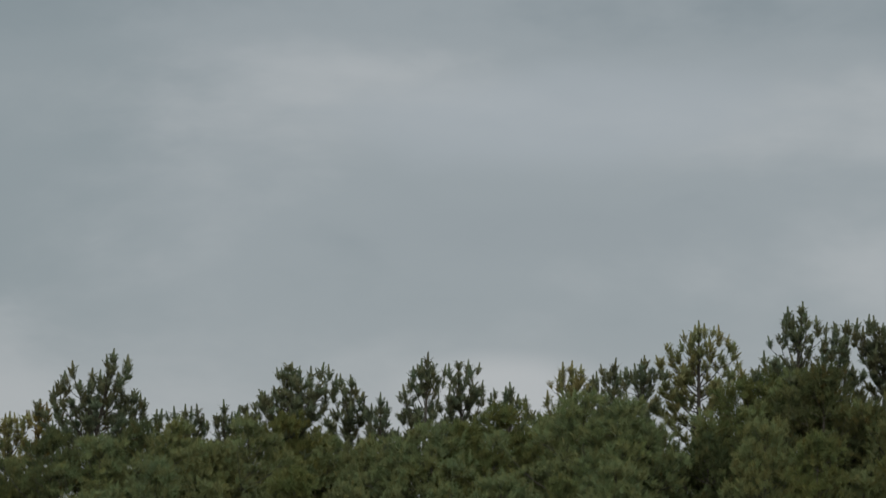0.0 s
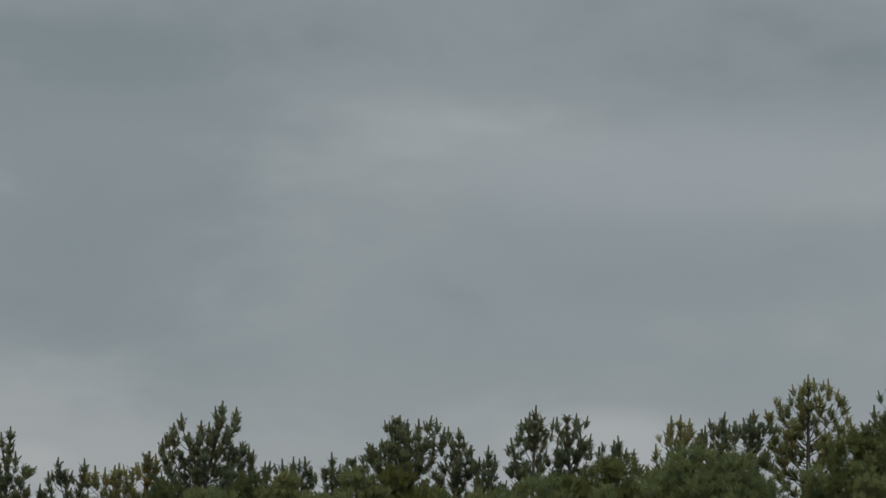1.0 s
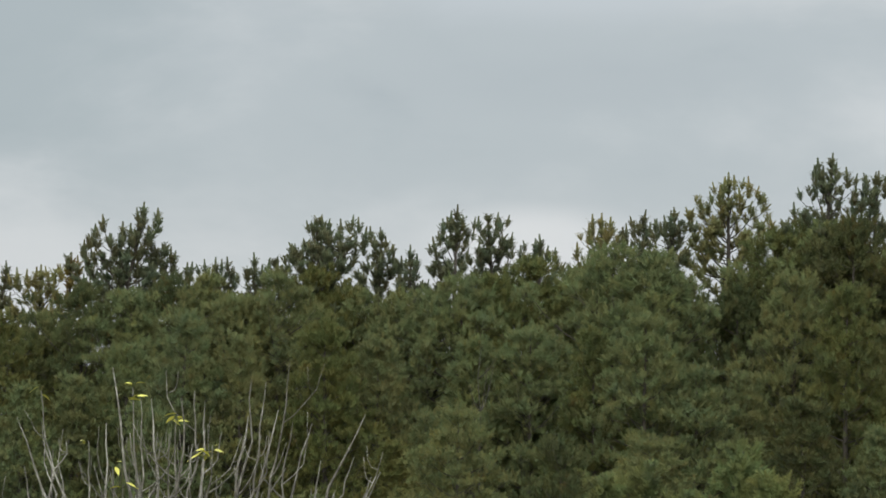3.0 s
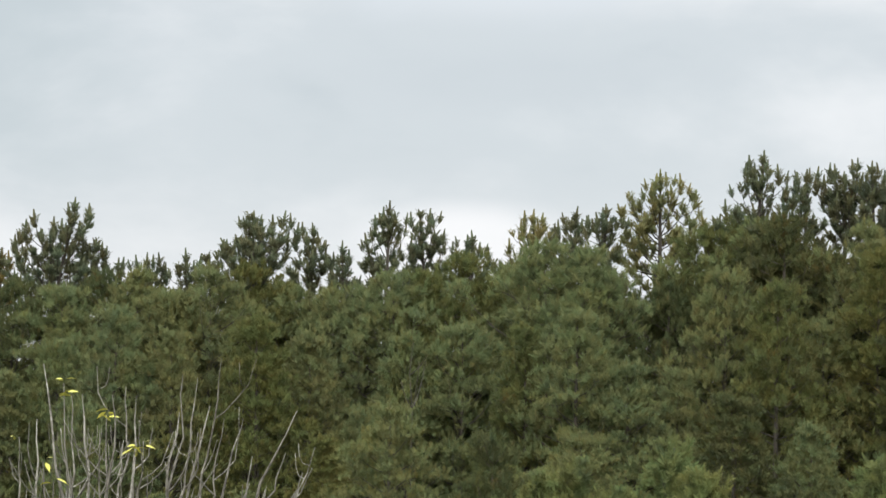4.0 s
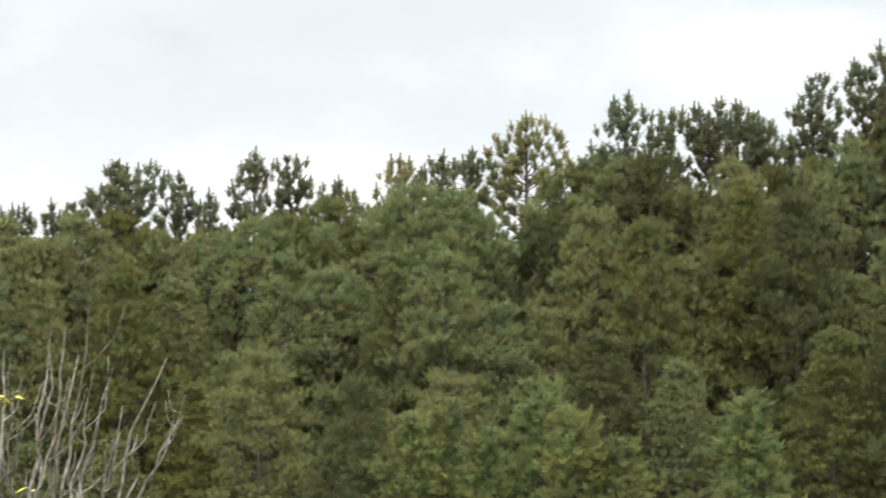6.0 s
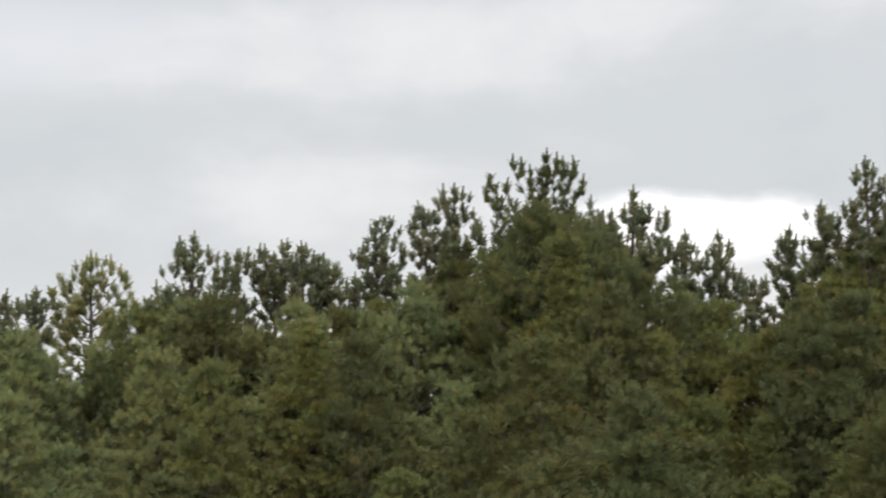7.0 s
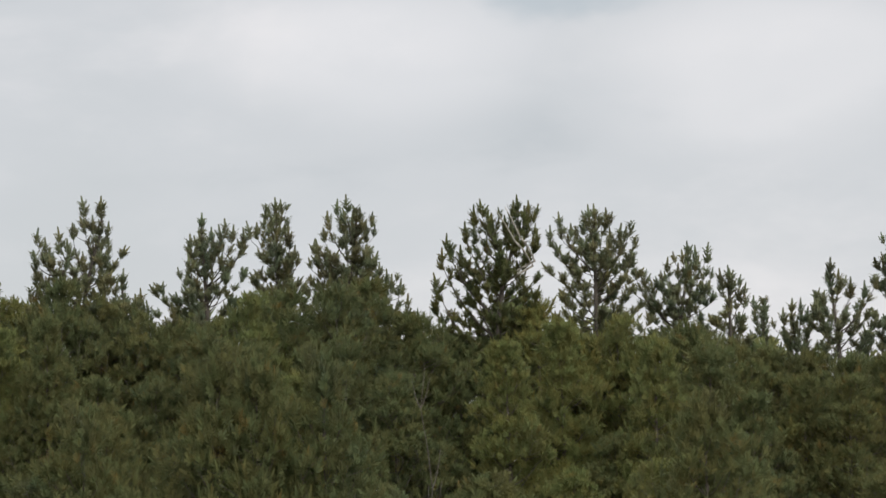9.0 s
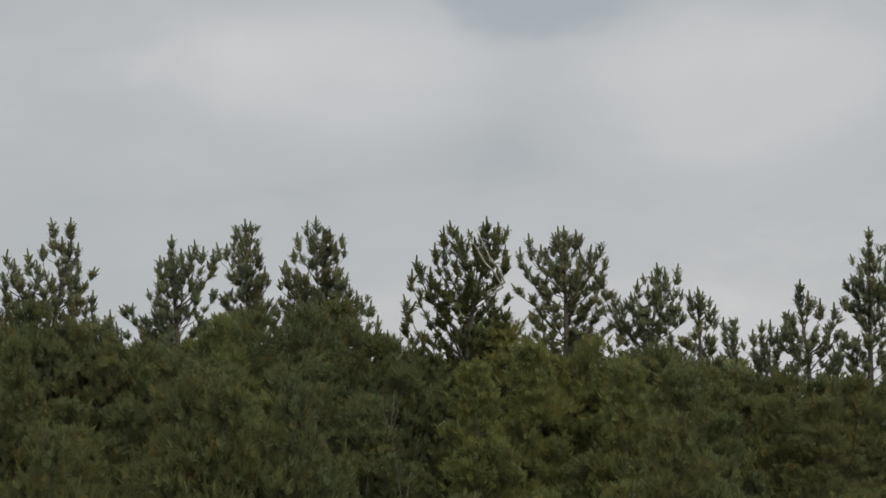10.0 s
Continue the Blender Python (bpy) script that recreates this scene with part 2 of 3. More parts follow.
def club_form(rng, count, radius, length, candle=True, blade=0.2):
    """One pine shoot along +z: a club of dense needles that widens to a blunt shoulder, and the slim candle of the year's growth above it."""
    tris = []
    for k in range(count):
        s = (k + rng.random()) / count
        turn = k * 2.399 + rng.uniform(-0.3, 0.3)
        out = np.array([math.cos(turn), math.sin(turn), 0.0])
        side = np.array([-math.sin(turn), math.cos(turn), 0.0])
        root = np.array([0.0, 0.0, length * (0.58 * s - 0.10)])
        wide = radius * (0.50 + 0.60 * s) * rng.uniform(0.85, 1.12)
        tip = root + out * wide + np.array([0, 0, length * rng.uniform(0.22, 0.36)])
        across = side * radius * blade * rng.uniform(0.8, 1.25)
        tris += [root, tip - across, tip + across]
    if candle:
        low, high = length * 0.42, length * rng.uniform(1.1, 1.22)
        turn = rng.random() * 6.28
        ring = [np.array([math.cos(turn + j * 2.094), math.sin(turn + j * 2.094), 0.0]) for j in range(3)]
        bend = np.array([rng.uniform(-0.015, 0.015), rng.uniform(-0.015, 0.015), high])
        foot, head = [r * radius * 0.33 + np.array([0, 0, low]) for r in ring], [r * radius * 0.14 + bend for r in ring]
        for j in range(3):
            i = (j + 1) % 3
            tris += [foot[j], foot[i], head[i], foot[j], head[i], head[j]]
        tris += head
    return np.array(tris)


def tuft_form(rng, count, radius, width):
    """A rounded burst of thin needles round a limb's end, open to all sides but below."""
    tris = []
    for k in range(count):
        up = 1.0 - 1.2 * (k + rng.random()) / count
        turn = k * 2.399 + rng.uniform(-0.3, 0.3)
        flat = math.sqrt(max(1 - up * up, 0.0))
        way = np.array([math.cos(turn) * flat, math.sin(turn) * flat, up * 1.35])
        side = np.array([-math.sin(turn), math.cos(turn), 0.0]) if rng.random() < 0.5 else np.array([math.cos(turn) * up, math.sin(turn) * up, -flat])
        tip = way * radius * rng.uniform(0.65, 1.2)
        across = side * width * rng.uniform(0.4, 0.7)
        tris += [way * radius * 0.1, tip - across, tip + across]
    return np.array(tris)


FORM_RNG = random.Random(11)
SHOOTS_FINE = [club_form(FORM_RNG, 46, 0.104, 0.25, k < 4, 0.13) for k in range(5)]
SHOOTS_FULL = [tuft_form(FORM_RNG, 32, 0.112, 0.016) for _ in range(3)] + [club_form(FORM_RNG, 36, 0.092, 0.22, k < 2, 0.09) for k in range(4)]
SHOOTS_BACK = [shoot_form(FORM_RNG, 12, 0.062, 0.37, 0.175, k == 0) for k in range(3)]


def brush(spots, forms, rng, name, mat):
    """A crown: the needle shoots at (place, way, size), all in one mesh."""
    by_form = [[] for _ in forms]
    for spot in spots:
        by_form[rng.randrange(len(forms))].append(spot)
    blocks = []
    for form, group in zip(forms, by_form):
        if not group:
            continue
        p = np.array([g[0] for g in group], float)
        d = np.array([g[1] for g in group], float)
        d /= np.linalg.norm(d, axis=1, keepdims=True)
        s = np.array([g[2] for g in group], float)
        helper = np.where(np.abs(d[:, 2:3]) < 0.9, np.array([[0, 0, 1.0]]), np.array([[1.0, 0, 0]]))
        a = np.cross(helper, d)
        a /= np.linalg.norm(a, axis=1, keepdims=True)
        b = np.cross(d, a)
        turn = np.array([rng.random() * 2 * math.pi for _ in group])[:, None]
        a, b = a * np.cos(turn) + b * np.sin(turn), b * np.cos(turn) - a * np.sin(turn)
        f = form[None] * s[:, None, None]
        blocks.append((p[:, None] + f[..., 0:1] * a[:, None] + f[..., 1:2] * b[:, None] + f[..., 2:3] * d[:, None]).reshape(-1, 3))
    verts = np.concatenate(blocks)
    data = bpy.data.meshes.new(name)
    n = len(verts)
    data.vertices.add(n)
    data.vertices.foreach_set("co", verts.ravel())
    data.loops.add(n)
    data.loops.foreach_set("vertex_index", np.arange(n, dtype=np.int32))
    data.polygons.add(n // 3)
    data.polygons.foreach_set("loop_start", np.arange(0, n, 3, dtype=np.int32))
    data.polygons.foreach_set("loop_total", np.full(n // 3, 3, dtype=np.int32))
    data.update(calc_edges=True)
    data.materials.append(mat)
    return data


def hang(name, data, parent, label=""):
    """Links a mesh as a part of a thing."""
    ob = new(name, data)
    ob.parent = parent
    return tagged(ob, label)


def arc(start, end, sag, steps=5):
    """A limb that leaves the stem flat and bends up to its end."""
    start, end = Vector(start), Vector(end)
    knee = Vector((start.x * 0.35 + end.x * 0.65, start.y * 0.35 + end.y * 0.65, start.z + (end.z - start.z) * (0.5 - sag)))
    return [start * (1 - u) ** 2 + knee * 2 * u * (1 - u) + end * u * u for u in [k / steps for k in range(steps + 1)]]


def fan(spots, at, way, rng, size, count):
    """A fan of shoots round a limb's node, bending outward and up."""
    first = rng.random() * 2 * math.pi
    for k in range(count):
        turn = first + (k + rng.uniform(-0.3, 0.3)) * 2 * math.pi / count
        off = Vector((math.cos(turn), math.sin(turn), rng.uniform(-0.15, 0.35)))
        d = way * 0.4 + off * 0.55 + Vector((0, 0, 0.75))
        spots.append((tuple(at), tuple(d), size * rng.uniform(0.7, 1.08)))


def clad(spots, path, rng, gap, size, start=0.35, count=3):
    """Needle shoots along a limb, in fans at its nodes, and a closing shoot at the tip."""
    length = sum((path[k + 1] - path[k]).length for k in range(len(path) - 1))
    nodes = max(1, round(length * (1 - start) / gap))
    for k in range(nodes):
        u = start + (1 - start) * (k + 0.3 + rng.random() * 0.6) / nodes
        at = min(u, 0.97) * (len(path) - 1)
        i = min(int(at), len(path) - 2)
        fan(spots, path[i].lerp(path[i + 1], at - i), (path[i + 1] - path[i]).normalized(), rng, size, count)
    way = (path[-1] - path[-2]).normalized()
    spots.append((tuple(path[-1] - way * 0.15 * size), tuple(way + Vector((0, 0, 0.6))), size * rng.uniform(0.95, 1.15)))


def stagger(spots, path, rng, gap, size, start):
    """Clubs of needles along an open limb, one at a time on alternate sides."""
    length = sum((path[k + 1] - path[k]).length for k in range(len(path) - 1))
    nodes = max(1, round(length * (1 - start) / gap))
    turn = rng.random() * 6.28
    for k in range(nodes):
        at = min(start + (1 - start) * (k + rng.random() * 0.7) / nodes, 0.97) * (len(path) - 1)
        i = min(int(at), len(path) - 2)
        turn += 2.4 + rng.uniform(-0.5, 0.5)
        d = (path[i + 1] - path[i]).normalized() * 0.45 + Vector((math.cos(turn), math.sin(turn), 0)) * 0.6 + Vector((0, 0, rng.uniform(0.35, 0.75)))
        spots.append((tuple(path[i].lerp(path[i + 1], at - i)), tuple(d), size * rng.uniform(0.75, 1.1)))


def cushion(spots, at, way, rng, reach, size, count):
    """A rounded pad of shoots at the end of a limb or twig: they spread from its heart, outward and up."""
    for k in range(count):
        turn = k * 2.399 + rng.uniform(-0.5, 0.5)
        far = reach * math.sqrt((k + 0.5) / count)
        off = Vector((math.cos(turn) * far, math.sin(turn) * far, reach * 0.45 * (1 - (far / reach) ** 2) + rng.uniform(-0.10, 0.06)))
        d = off * (1.1 / reach) + way * 0.35 + Vector((0, 0, 0.75))
        spots.append((tuple(at + off), tuple(d), size * rng.uniform(0.75, 1.15)))


def whorled_crown(spots, branches, rng, stem, low, high, wide, gap, size, step=0.36, limbs=6, tall=None, count=3, rise=(0.25, 0.6), pads=0, taper=1.25):
    """Whorls of limbs between two heights on a stem; reach follows a rounded cone. pads: how many twigs of a limb end in cushions of shoots."""
    tall = tall or high
    z = low
    while z < high:
        k = (z - low) / (tall - low)
        reach = wide * (0.25 + 0.75 * math.sin(math.pi * min(0.30 + 0.70 * k, 1.0))) if k < 0.3 else wide * (1.0 - 0.90 * ((k - 0.3) / 0.7) ** taper)
        first = rng.random() * 2 * math.pi
        for j in range(limbs):
            turn = first + (j + rng.uniform(-0.3, 0.3)) * 2 * math.pi / limbs
            far = reach * rng.uniform(0.62, 1.15)
            p = stem(z + rng.uniform(-0.15, 0.15))
            end = p + Vector((math.cos(turn) * far, math.sin(turn) * far, far * rng.uniform(*rise) + 0.1))
            path = arc(p, end, 0.25, 4)
            branches.tube(path, [0.011 * far + 0.006, 0.009 * far + 0.005, 0.007 * far + 0.004, 0.006, 0.004], 3)
            if not pads:
                clad(spots, path, rng, gap, size, start=0.22, count=count)
                continue
            stagger(spots, path, rng, 0.42, size, 0.15)
            cushion(spots, path[-1], (path[-1] - path[-2]).normalized(), rng, rng.uniform(0.22, 0.34), size, 9)
            for q in range(pads if far > 0.5 else 1):
                u = rng.uniform(0.35, 0.9) * 4
                i = min(int(u), 3)
                at = path[i].lerp(path[i + 1], u - i)
                side = turn + rng.choice((-1, 1)) * rng.uniform(0.5, 1.2)
                way = Vector((math.cos(side), math.sin(side), rng.uniform(0.05, 0.6)))
                tip = at + way * rng.uniform(0.2, 0.5) * min(far, 1.0)
                branches.tube([at, tip], [0.007, 0.003], 3)
                cushion(spots, tip, way, rng, rng.uniform(0.16, 0.28), size, 7)
        z += step * rng.uniform(0.85, 1.15)


SKYLINE_LABELS = {"": "tall pine with an airy dark green top against the sky", "pine_needles_olive_dim": "tall pine with an airy yellowish olive top against the sky",
                  "pine_needles_gold": "tall pine with a thin pale golden olive top against the sky",
                  "pine_needles_rust": "small pine with rusty brown fading needles at the wood's crest"}


def skyline_pine(azimuth, distance, top, limbs, mat=None, dead=()):
    """A tall pine of the ridge: trunk, an airy top of upswept limbs that end in brushes, a fuller crown below.
    limbs: where its upper limbs end, across and down from the leader."""
    rng = random.Random(int(azimuth * 100) + 5000)
    a = radians(azimuth)
    right, ahead = Vector((math.cos(a), -math.sin(a), 0)), Vector((math.sin(a), math.cos(a), 0))
    across = [dx for dx, dz in limbs] + [0.0]
    middle = max(-0.85, min(0.85, (min(across) + max(across)) * 0.35 + sum(across) / len(across) * 0.3))
    base = ahead * distance + right * middle
    base.z = ground_height(base.x, base.y) - 0.05
    tall = top - base.z
    thing = new("pine_tree")
    thing.location = base
    lean = right * rng.uniform(-0.25, 0.25) + ahead * rng.uniform(-0.2, 0.2)

    def stem(z):
        k = z / tall
        return lean * (k * (1 - k) * 2) - right * middle * min(k / 0.95, 1.0) ** 7 + Vector((0, 0, z))

    trunk, branches, spots = Shape(), Shape(), []
    cut = [0.0, 0.12, 0.3, 0.5, 0.7, 0.85, 0.95, 1.0]
    girth = 0.011 * tall + 0.02
    trunk.tube([stem(tall * k - (0.15 if k == 1 else 0)) for k in cut], [girth * (1.25 if k == 0 else 1) * (1 - k) ** 0.8 + 0.010 for k in cut], 8)
    for k in range(5):
        fan(spots, stem(tall - 0.30 - 0.17 * k), Vector((0, 0, 0.6)), rng, 0.8 + 0.06 * k, 2 + k % 2)
    spots.append((tuple(stem(tall - 0.33)), (rng.uniform(-0.06, 0.06), rng.uniform(-0.06, 0.06), 1), 1.2))
    inner = []
    for dx, dz in limbs:
        if rng.random() < 0.55:
            inner.append((dx * rng.uniform(0.2, 0.8) + rng.uniform(-0.06, 0.06), dz - rng.uniform(0.38, 0.85)))
    for number, (dx, dz) in enumerate((*limbs, *inner)):
        deep = rng.uniform(-0.55, 0.55)
        out = math.hypot(dx, deep)
        z1 = tall + dz - 0.24
        z0 = max(z1 - 0.35 - 0.75 * out, tall * 0.55)
        end = right * (dx - middle) + ahead * deep + Vector((0, 0, z1))
        path = arc(stem(z0), end, 0.18, 5)
        r = 0.009 + 0.011 * out
        limb = Shape()
        limb.tube(path, [r, r * 0.85, r * 0.7, r * 0.55, r * 0.4, 0.005], 5)
        own = []
        stagger(own, path, rng, 0.21, 1.0, 0.36)
        if rng.random() < 0.55:
            fan(own, path[-1] - Vector((0, 0, 0.16)), Vector((0, 0, 1)), rng, 0.8, 2)
        own.append((tuple(path[-1] - Vector((0, 0, 0.04))), (rng.uniform(-0.12, 0.12), rng.uniform(-0.12, 0.12), 1), 1.2))
        for side in (-1, 1):
            if rng.random() < (0.6 if number < len(limbs) else 0.25):
                p = path[3]
                q = p + right * side * rng.uniform(0.12, 0.3) + ahead * rng.uniform(-0.2, 0.2) + Vector((0, 0, rng.uniform(0.1, 0.28)))
                twig = arc(p, q, 0.15, 3)
                limb.tube(twig, [r * 0.5, r * 0.45, r * 0.4, 0.003], 4)
                own.append((tuple(twig[-1]), (0.2 * side * right.x, 0.2 * side * right.y, 1), 0.95))
        branch = hang("branch", limb.mesh("branch", BARK_PINE), thing)
        tagged(hang("needles", brush(own, SHOOTS_FINE, rng, "needles", mat or NEEDLE_SKY), branch), kind="stuff")
    for x0, z0, x1, z1 in dead:
        bare = Shape()
        path = [right * (x0 + (x1 - x0) * k / 4 - middle) - ahead * 0.5 + Vector((0, 0, tall + z0 + (z1 - z0) * k / 4 + 0.05 * math.sin(k * 2.2))) for k in range(5)]
        bare.tube([stem(tall + z0 - 0.3), *path], [0.03, 0.026, 0.023, 0.019, 0.014, 0.008], 6)
        hang("dead_branch", bare.mesh("dead_branch", BARK_GREY), thing, "bare bleached dead branch")
    wide = max(0.58, min(1.15, (max(across) - min(across)) * 0.5 + 0.34))
    lowest = min([dz for _, dz in limbs] + [-0.8])
    whorled_crown(spots, branches, rng, stem, tall * 0.66, tall + 0.85 * max(lowest, -1.5) - 0.45, wide, 0.27, 1.0, step=0.36, limbs=6, tall=tall + 0.05, rise=(0.25, 0.75), count=2)
    hang("trunk", trunk.mesh("trunk", BARK_PINE), thing)
    tagged(hang("branchwork", branches.mesh("branchwork", BARK_PINE), thing), kind="stuff")
    hang("crown", brush(spots, SHOOTS_FINE, rng, "crown", mat or NEEDLE_SKY), thing, "needle brushes on upswept limb ends")
    tagged(thing, SKYLINE_LABELS[mat.name if mat else ""], "pine tree", "pines of the wood's skyline")
    return thing


def model_pine(seed, tall, low, wide, mat, gap=0.30, size=1.0, step=0.36, limbs=6, rise=(0.25, 0.6), label="", pads=0, forms=SHOOTS_FULL):
    """A full pine built at the origin, to be copied."""
    rng = random.Random(seed)
    thing = new("pine_tree")
    sway = Vector((rng.uniform(-0.3, 0.3), rng.uniform(-0.3, 0.3), 0))

    def stem(z):
        k = z / tall
        return sway * (k * (1 - k) * 2) + Vector((0, 0, z))

    trunk, branches, spots = Shape(), Shape(), []
    cut = [0.0, 0.1, 0.35, 0.6, 0.85, 1.0]
    trunk.tube([stem(tall * k - (0.15 if k == 1 else 0)) for k in cut], [(0.012 * tall + 0.02) * (1 - k) ** 0.8 + 0.01 for k in cut], 8)
    whorled_crown(spots, branches, rng, stem, low, tall - 0.3, wide, gap, size, step=step, limbs=limbs, rise=rise, pads=pads, taper=rng.uniform(0.85, 1.15))
    z = low
    while z < tall - 0.2:
        fan(spots, stem(z), Vector((0, 0, 0.3)), rng, size * 1.1, 3)
        z += 0.2
    spots.append((tuple(stem(tall - 0.33)), (0, 0, 1), size * 1.1))
    hang("trunk", trunk.mesh("trunk", BARK_PINE), thing)
    tagged(hang("branchwork", branches.mesh("branchwork", BARK_PINE), thing), kind="stuff")
    hang("crown", brush(spots, forms, rng, "crown", mat), thing)
    tagged(thing, label, "pine tree")
    return thing


def stand(model, tall, azimuth, distance, top, rng, group="", girth=1.0):
    """A copy of a model pine on the ground, grown to that height of its tip."""
    a = radians(azimuth)
    x, y = distance * math.sin(a), distance * math.cos(a)
    z = ground_height(x, y) - 0.05
    k = (top - z) / tall
    w = girth * (0.35 + 0.65 * k) * rng.uniform(0.9, 1.12)
    m = Matrix.LocRotScale((x, y, z), Euler((0, 0, rng.random() * 6.28)), (w, w, k))
    thing = copy_thing(model, m)
    tagged(thing, group=group)
    return thing


# ---- ground ----
def build_ground():
    shape = Shape()
    rings = [0.0, 2, 4, 7, 10, 14, 18, 22, 26, 30, 34, 38, 42, 46, 52, 60, 70, 85, 110, 150, 220, 400, 900, 2500]
    around = 96
    verts = [(0, 0, ground_height(0, 0))]
    for r in rings[1:]:
        for j in range(around):
            t = 2 * math.pi * j / around
            x, y = r * math.sin(t), r * math.cos(t)
            verts.append((x, y, ground_height(x, y)))
    faces = [(0, 1 + (j + 1) % around, 1 + j) for j in range(around)]
    for i in range(len(rings) - 2):
        for j in range(around):
            p, q = 1 + i * around, 1 + (i + 1) * around
            faces.append((p + j, p + (j + 1) % around, q + (j + 1) % around, q + j))
    shape.put(verts, faces)
    tagged(new("ground", shape.mesh("ground", GROUND)), "rough grassy ground falling gently to the pine wood", "ground", kind="structure")


build_ground()

# ---- the skyline pines ----
skyline_pine(-10.86, 60.0, 4.69, [(-0.16, -0.21), (0.14, -0.55), (0.28, -1.06), (-0.31, -0.42), (-0.48, -0.55)])
skyline_pine(-9.37, 61.0, 4.08, [(-0.54, -0.04), (-0.74, -0.33), (0.09, -0.22), (-0.39, -0.17), (-0.91, -0.63), (-1.05, -0.85), (-0.79, -0.60)])
skyline_pine(-8.66, 59.0, 3.92, [(-0.49, -0.11), (-0.29, -0.15), (-0.11, -0.10), (0.29, 0.03), (0.41, 0.01), (0.16, -0.17)], NEEDLE_GOLD)
skyline_pine(-8.07, 62.0, 4.34, [(0.15, -0.15), (-0.08, -0.21)], NEEDLE_RUST)
skyline_pine(-6.63, 60.0, 5.35, [(0.27, -0.14), (-0.11, -0.21), (0.33, -0.26), (-0.83, -0.35), (-0.44, -0.45), (-0.28, -0.51), (-1.03, -0.53), (-1.15, -0.63), (-1.24, -0.83), (-1.55, -1.08), (-1.40, -1.26), (-0.67, -0.76), (-0.49, -0.78), (0.46, -0.76), (0.59, -0.99), (0.66, -1.04), (-0.14, -0.63), (0.29, -0.86), (0.10, -0.56)])
skyline_pine(-5.17, 63.0, 4.32, [(-0.22, -0.09), (0.15, -0.08), (0.28, -0.04), (-0.54, -0.14), (-0.62, -0.17), (0.41, -0.27), (-0.85, -0.23)])
skyline_pine(-4.37, 61.0, 4.35, [(-0.15, -0.25), (0.27, -0.18), (0.48, -0.17), (0.15, -0.30)])
skyline_pine(-3.11, 59.0, 5.17, [(0.10, -0.14), (-0.09, -0.24), (-0.51, -0.74), (-0.22, -0.60), (-0.67, -0.84), (-0.40, -0.75), (0.48, -0.20), (0.71, -0.16), (0.87, -0.18), (0.98, -0.37), (0.24, -0.31), (0.13, -0.35)])
skyline_pine(-1.81, 62.0, 5.01, [(-0.24, -0.03), (-0.14, -0.25), (0.10, -0.25), (0.17, -0.43), (0.26, -0.62), (-0.39, -0.26)])
skyline_pine(-1.23, 60.0, 4.52, [(0.17, -0.26), (-0.08, -0.21), (-0.20, -0.27)])
skyline_pine(-0.29, 59.0, 5.33, [(-0.12, -0.16), (0.12, -0.15), (-0.27, -0.37), (0.24, -0.41), (-0.44, -0.75), (-0.45, -1.13), (-0.11, -0.33), (-0.34, -0.57)])
skyline_pine(0.36, 61.0, 5.39, [(0.18, -0.12), (-0.20, -0.24), (0.28, -0.26), (0.50, -0.63), (-0.08, -0.33), (0.35, -0.57)])
skyline_pine(1.43, 62.0, 4.89, [(-0.16, -0.31), (0.13, -0.27), (0.34, -0.39), (-0.43, -0.28), (-0.12, -0.13)])
skyline_pine(2.66, 60.0, 5.25, [(-0.19, -0.09), (0.18, -0.08), (-0.27, -0.27), (-0.51, -0.66), (0.09, -0.26)], NEEDLE_GOLD)
skyline_pine(3.51, 61.0, 5.39, [(-0.12, -0.15), (0.27, -0.20), (-0.21, -0.33), (-0.37, -0.37), (-0.48, -0.42), (0.15, -0.29)])
skyline_pine(4.14, 59.0, 5.34, [(0.20, -0.24), (-0.18, -0.27), (-0.09, -0.15), (0.08, -0.33)])
skyline_pine(5.23, 60.0, 6.14, [(-0.65, -0.44), (-0.45, -0.52), (-0.20, -0.36), (0.12, -0.12), (0.42, -0.17), (0.65, -0.35), (0.75, -0.45), (0.83, -0.74), (-0.12, -0.16), (-0.82, -0.82), (-0.59, -0.64), (0.89, -0.98), (0.24, -0.39)], NEEDLE_GOLD)
skyline_pine(7.30, 58.0, 6.41, [(-0.28, -0.17), (0.30, -0.37), (-0.45, -0.61), (0.09, -0.35), (-0.76, -1.07), (-0.51, -1.01), (-0.91, -1.36), (0.47, -0.66), (0.59, -0.84), (-0.10, -0.55), (-0.36, -0.37), (-0.18, -0.33), (-0.62, -1.19)])
skyline_pine(8.15, 60.0, 6.19, [(-0.16, -0.12), (0.08, -0.06), (-0.24, -0.30), (-0.07, -0.36)])
skyline_pine(9.17, 61.0, 6.51, [(-0.84, -0.22), (-0.57, -0.21), (-0.09, -0.15), (-0.88, -0.43), (-0.72, -0.43), (-0.45, -0.24), (-0.27, -0.43), (0.10, -0.37), (-0.39, -0.61), (-0.64, -0.61)])
skyline_pine(9.46, 59.0, 6.28, [(0.15, -0.11), (-0.08, -0.34), (0.09, -0.34), (-0.14, -0.40)])
skyline_pine(9.81, 59.0, 6.11, [(0.20, -0.14), (0.38, -0.24), (-0.09, -0.12), (0.12, -0.18), (0.32, -0.36), (-0.18, -0.36)])
skyline_pine(10.55, 61.0, 5.75, [(-0.18, -0.16), (-0.09, -0.22), (-0.33, -0.22)])
skyline_pine(10.99, 62.0, 7.09, [(0.16, -0.00), (0.31, -0.03), (-0.19, -0.44), (-0.31, -0.62), (-0.25, -0.87), (0.40, -0.44), (0.56, -0.65), (-0.07, -0.75), (-0.38, -0.81), (0.62, -0.75), (0.18, -0.63), (-0.17, -1.25), (0.49, -1.31), (0.31, -1.13)])
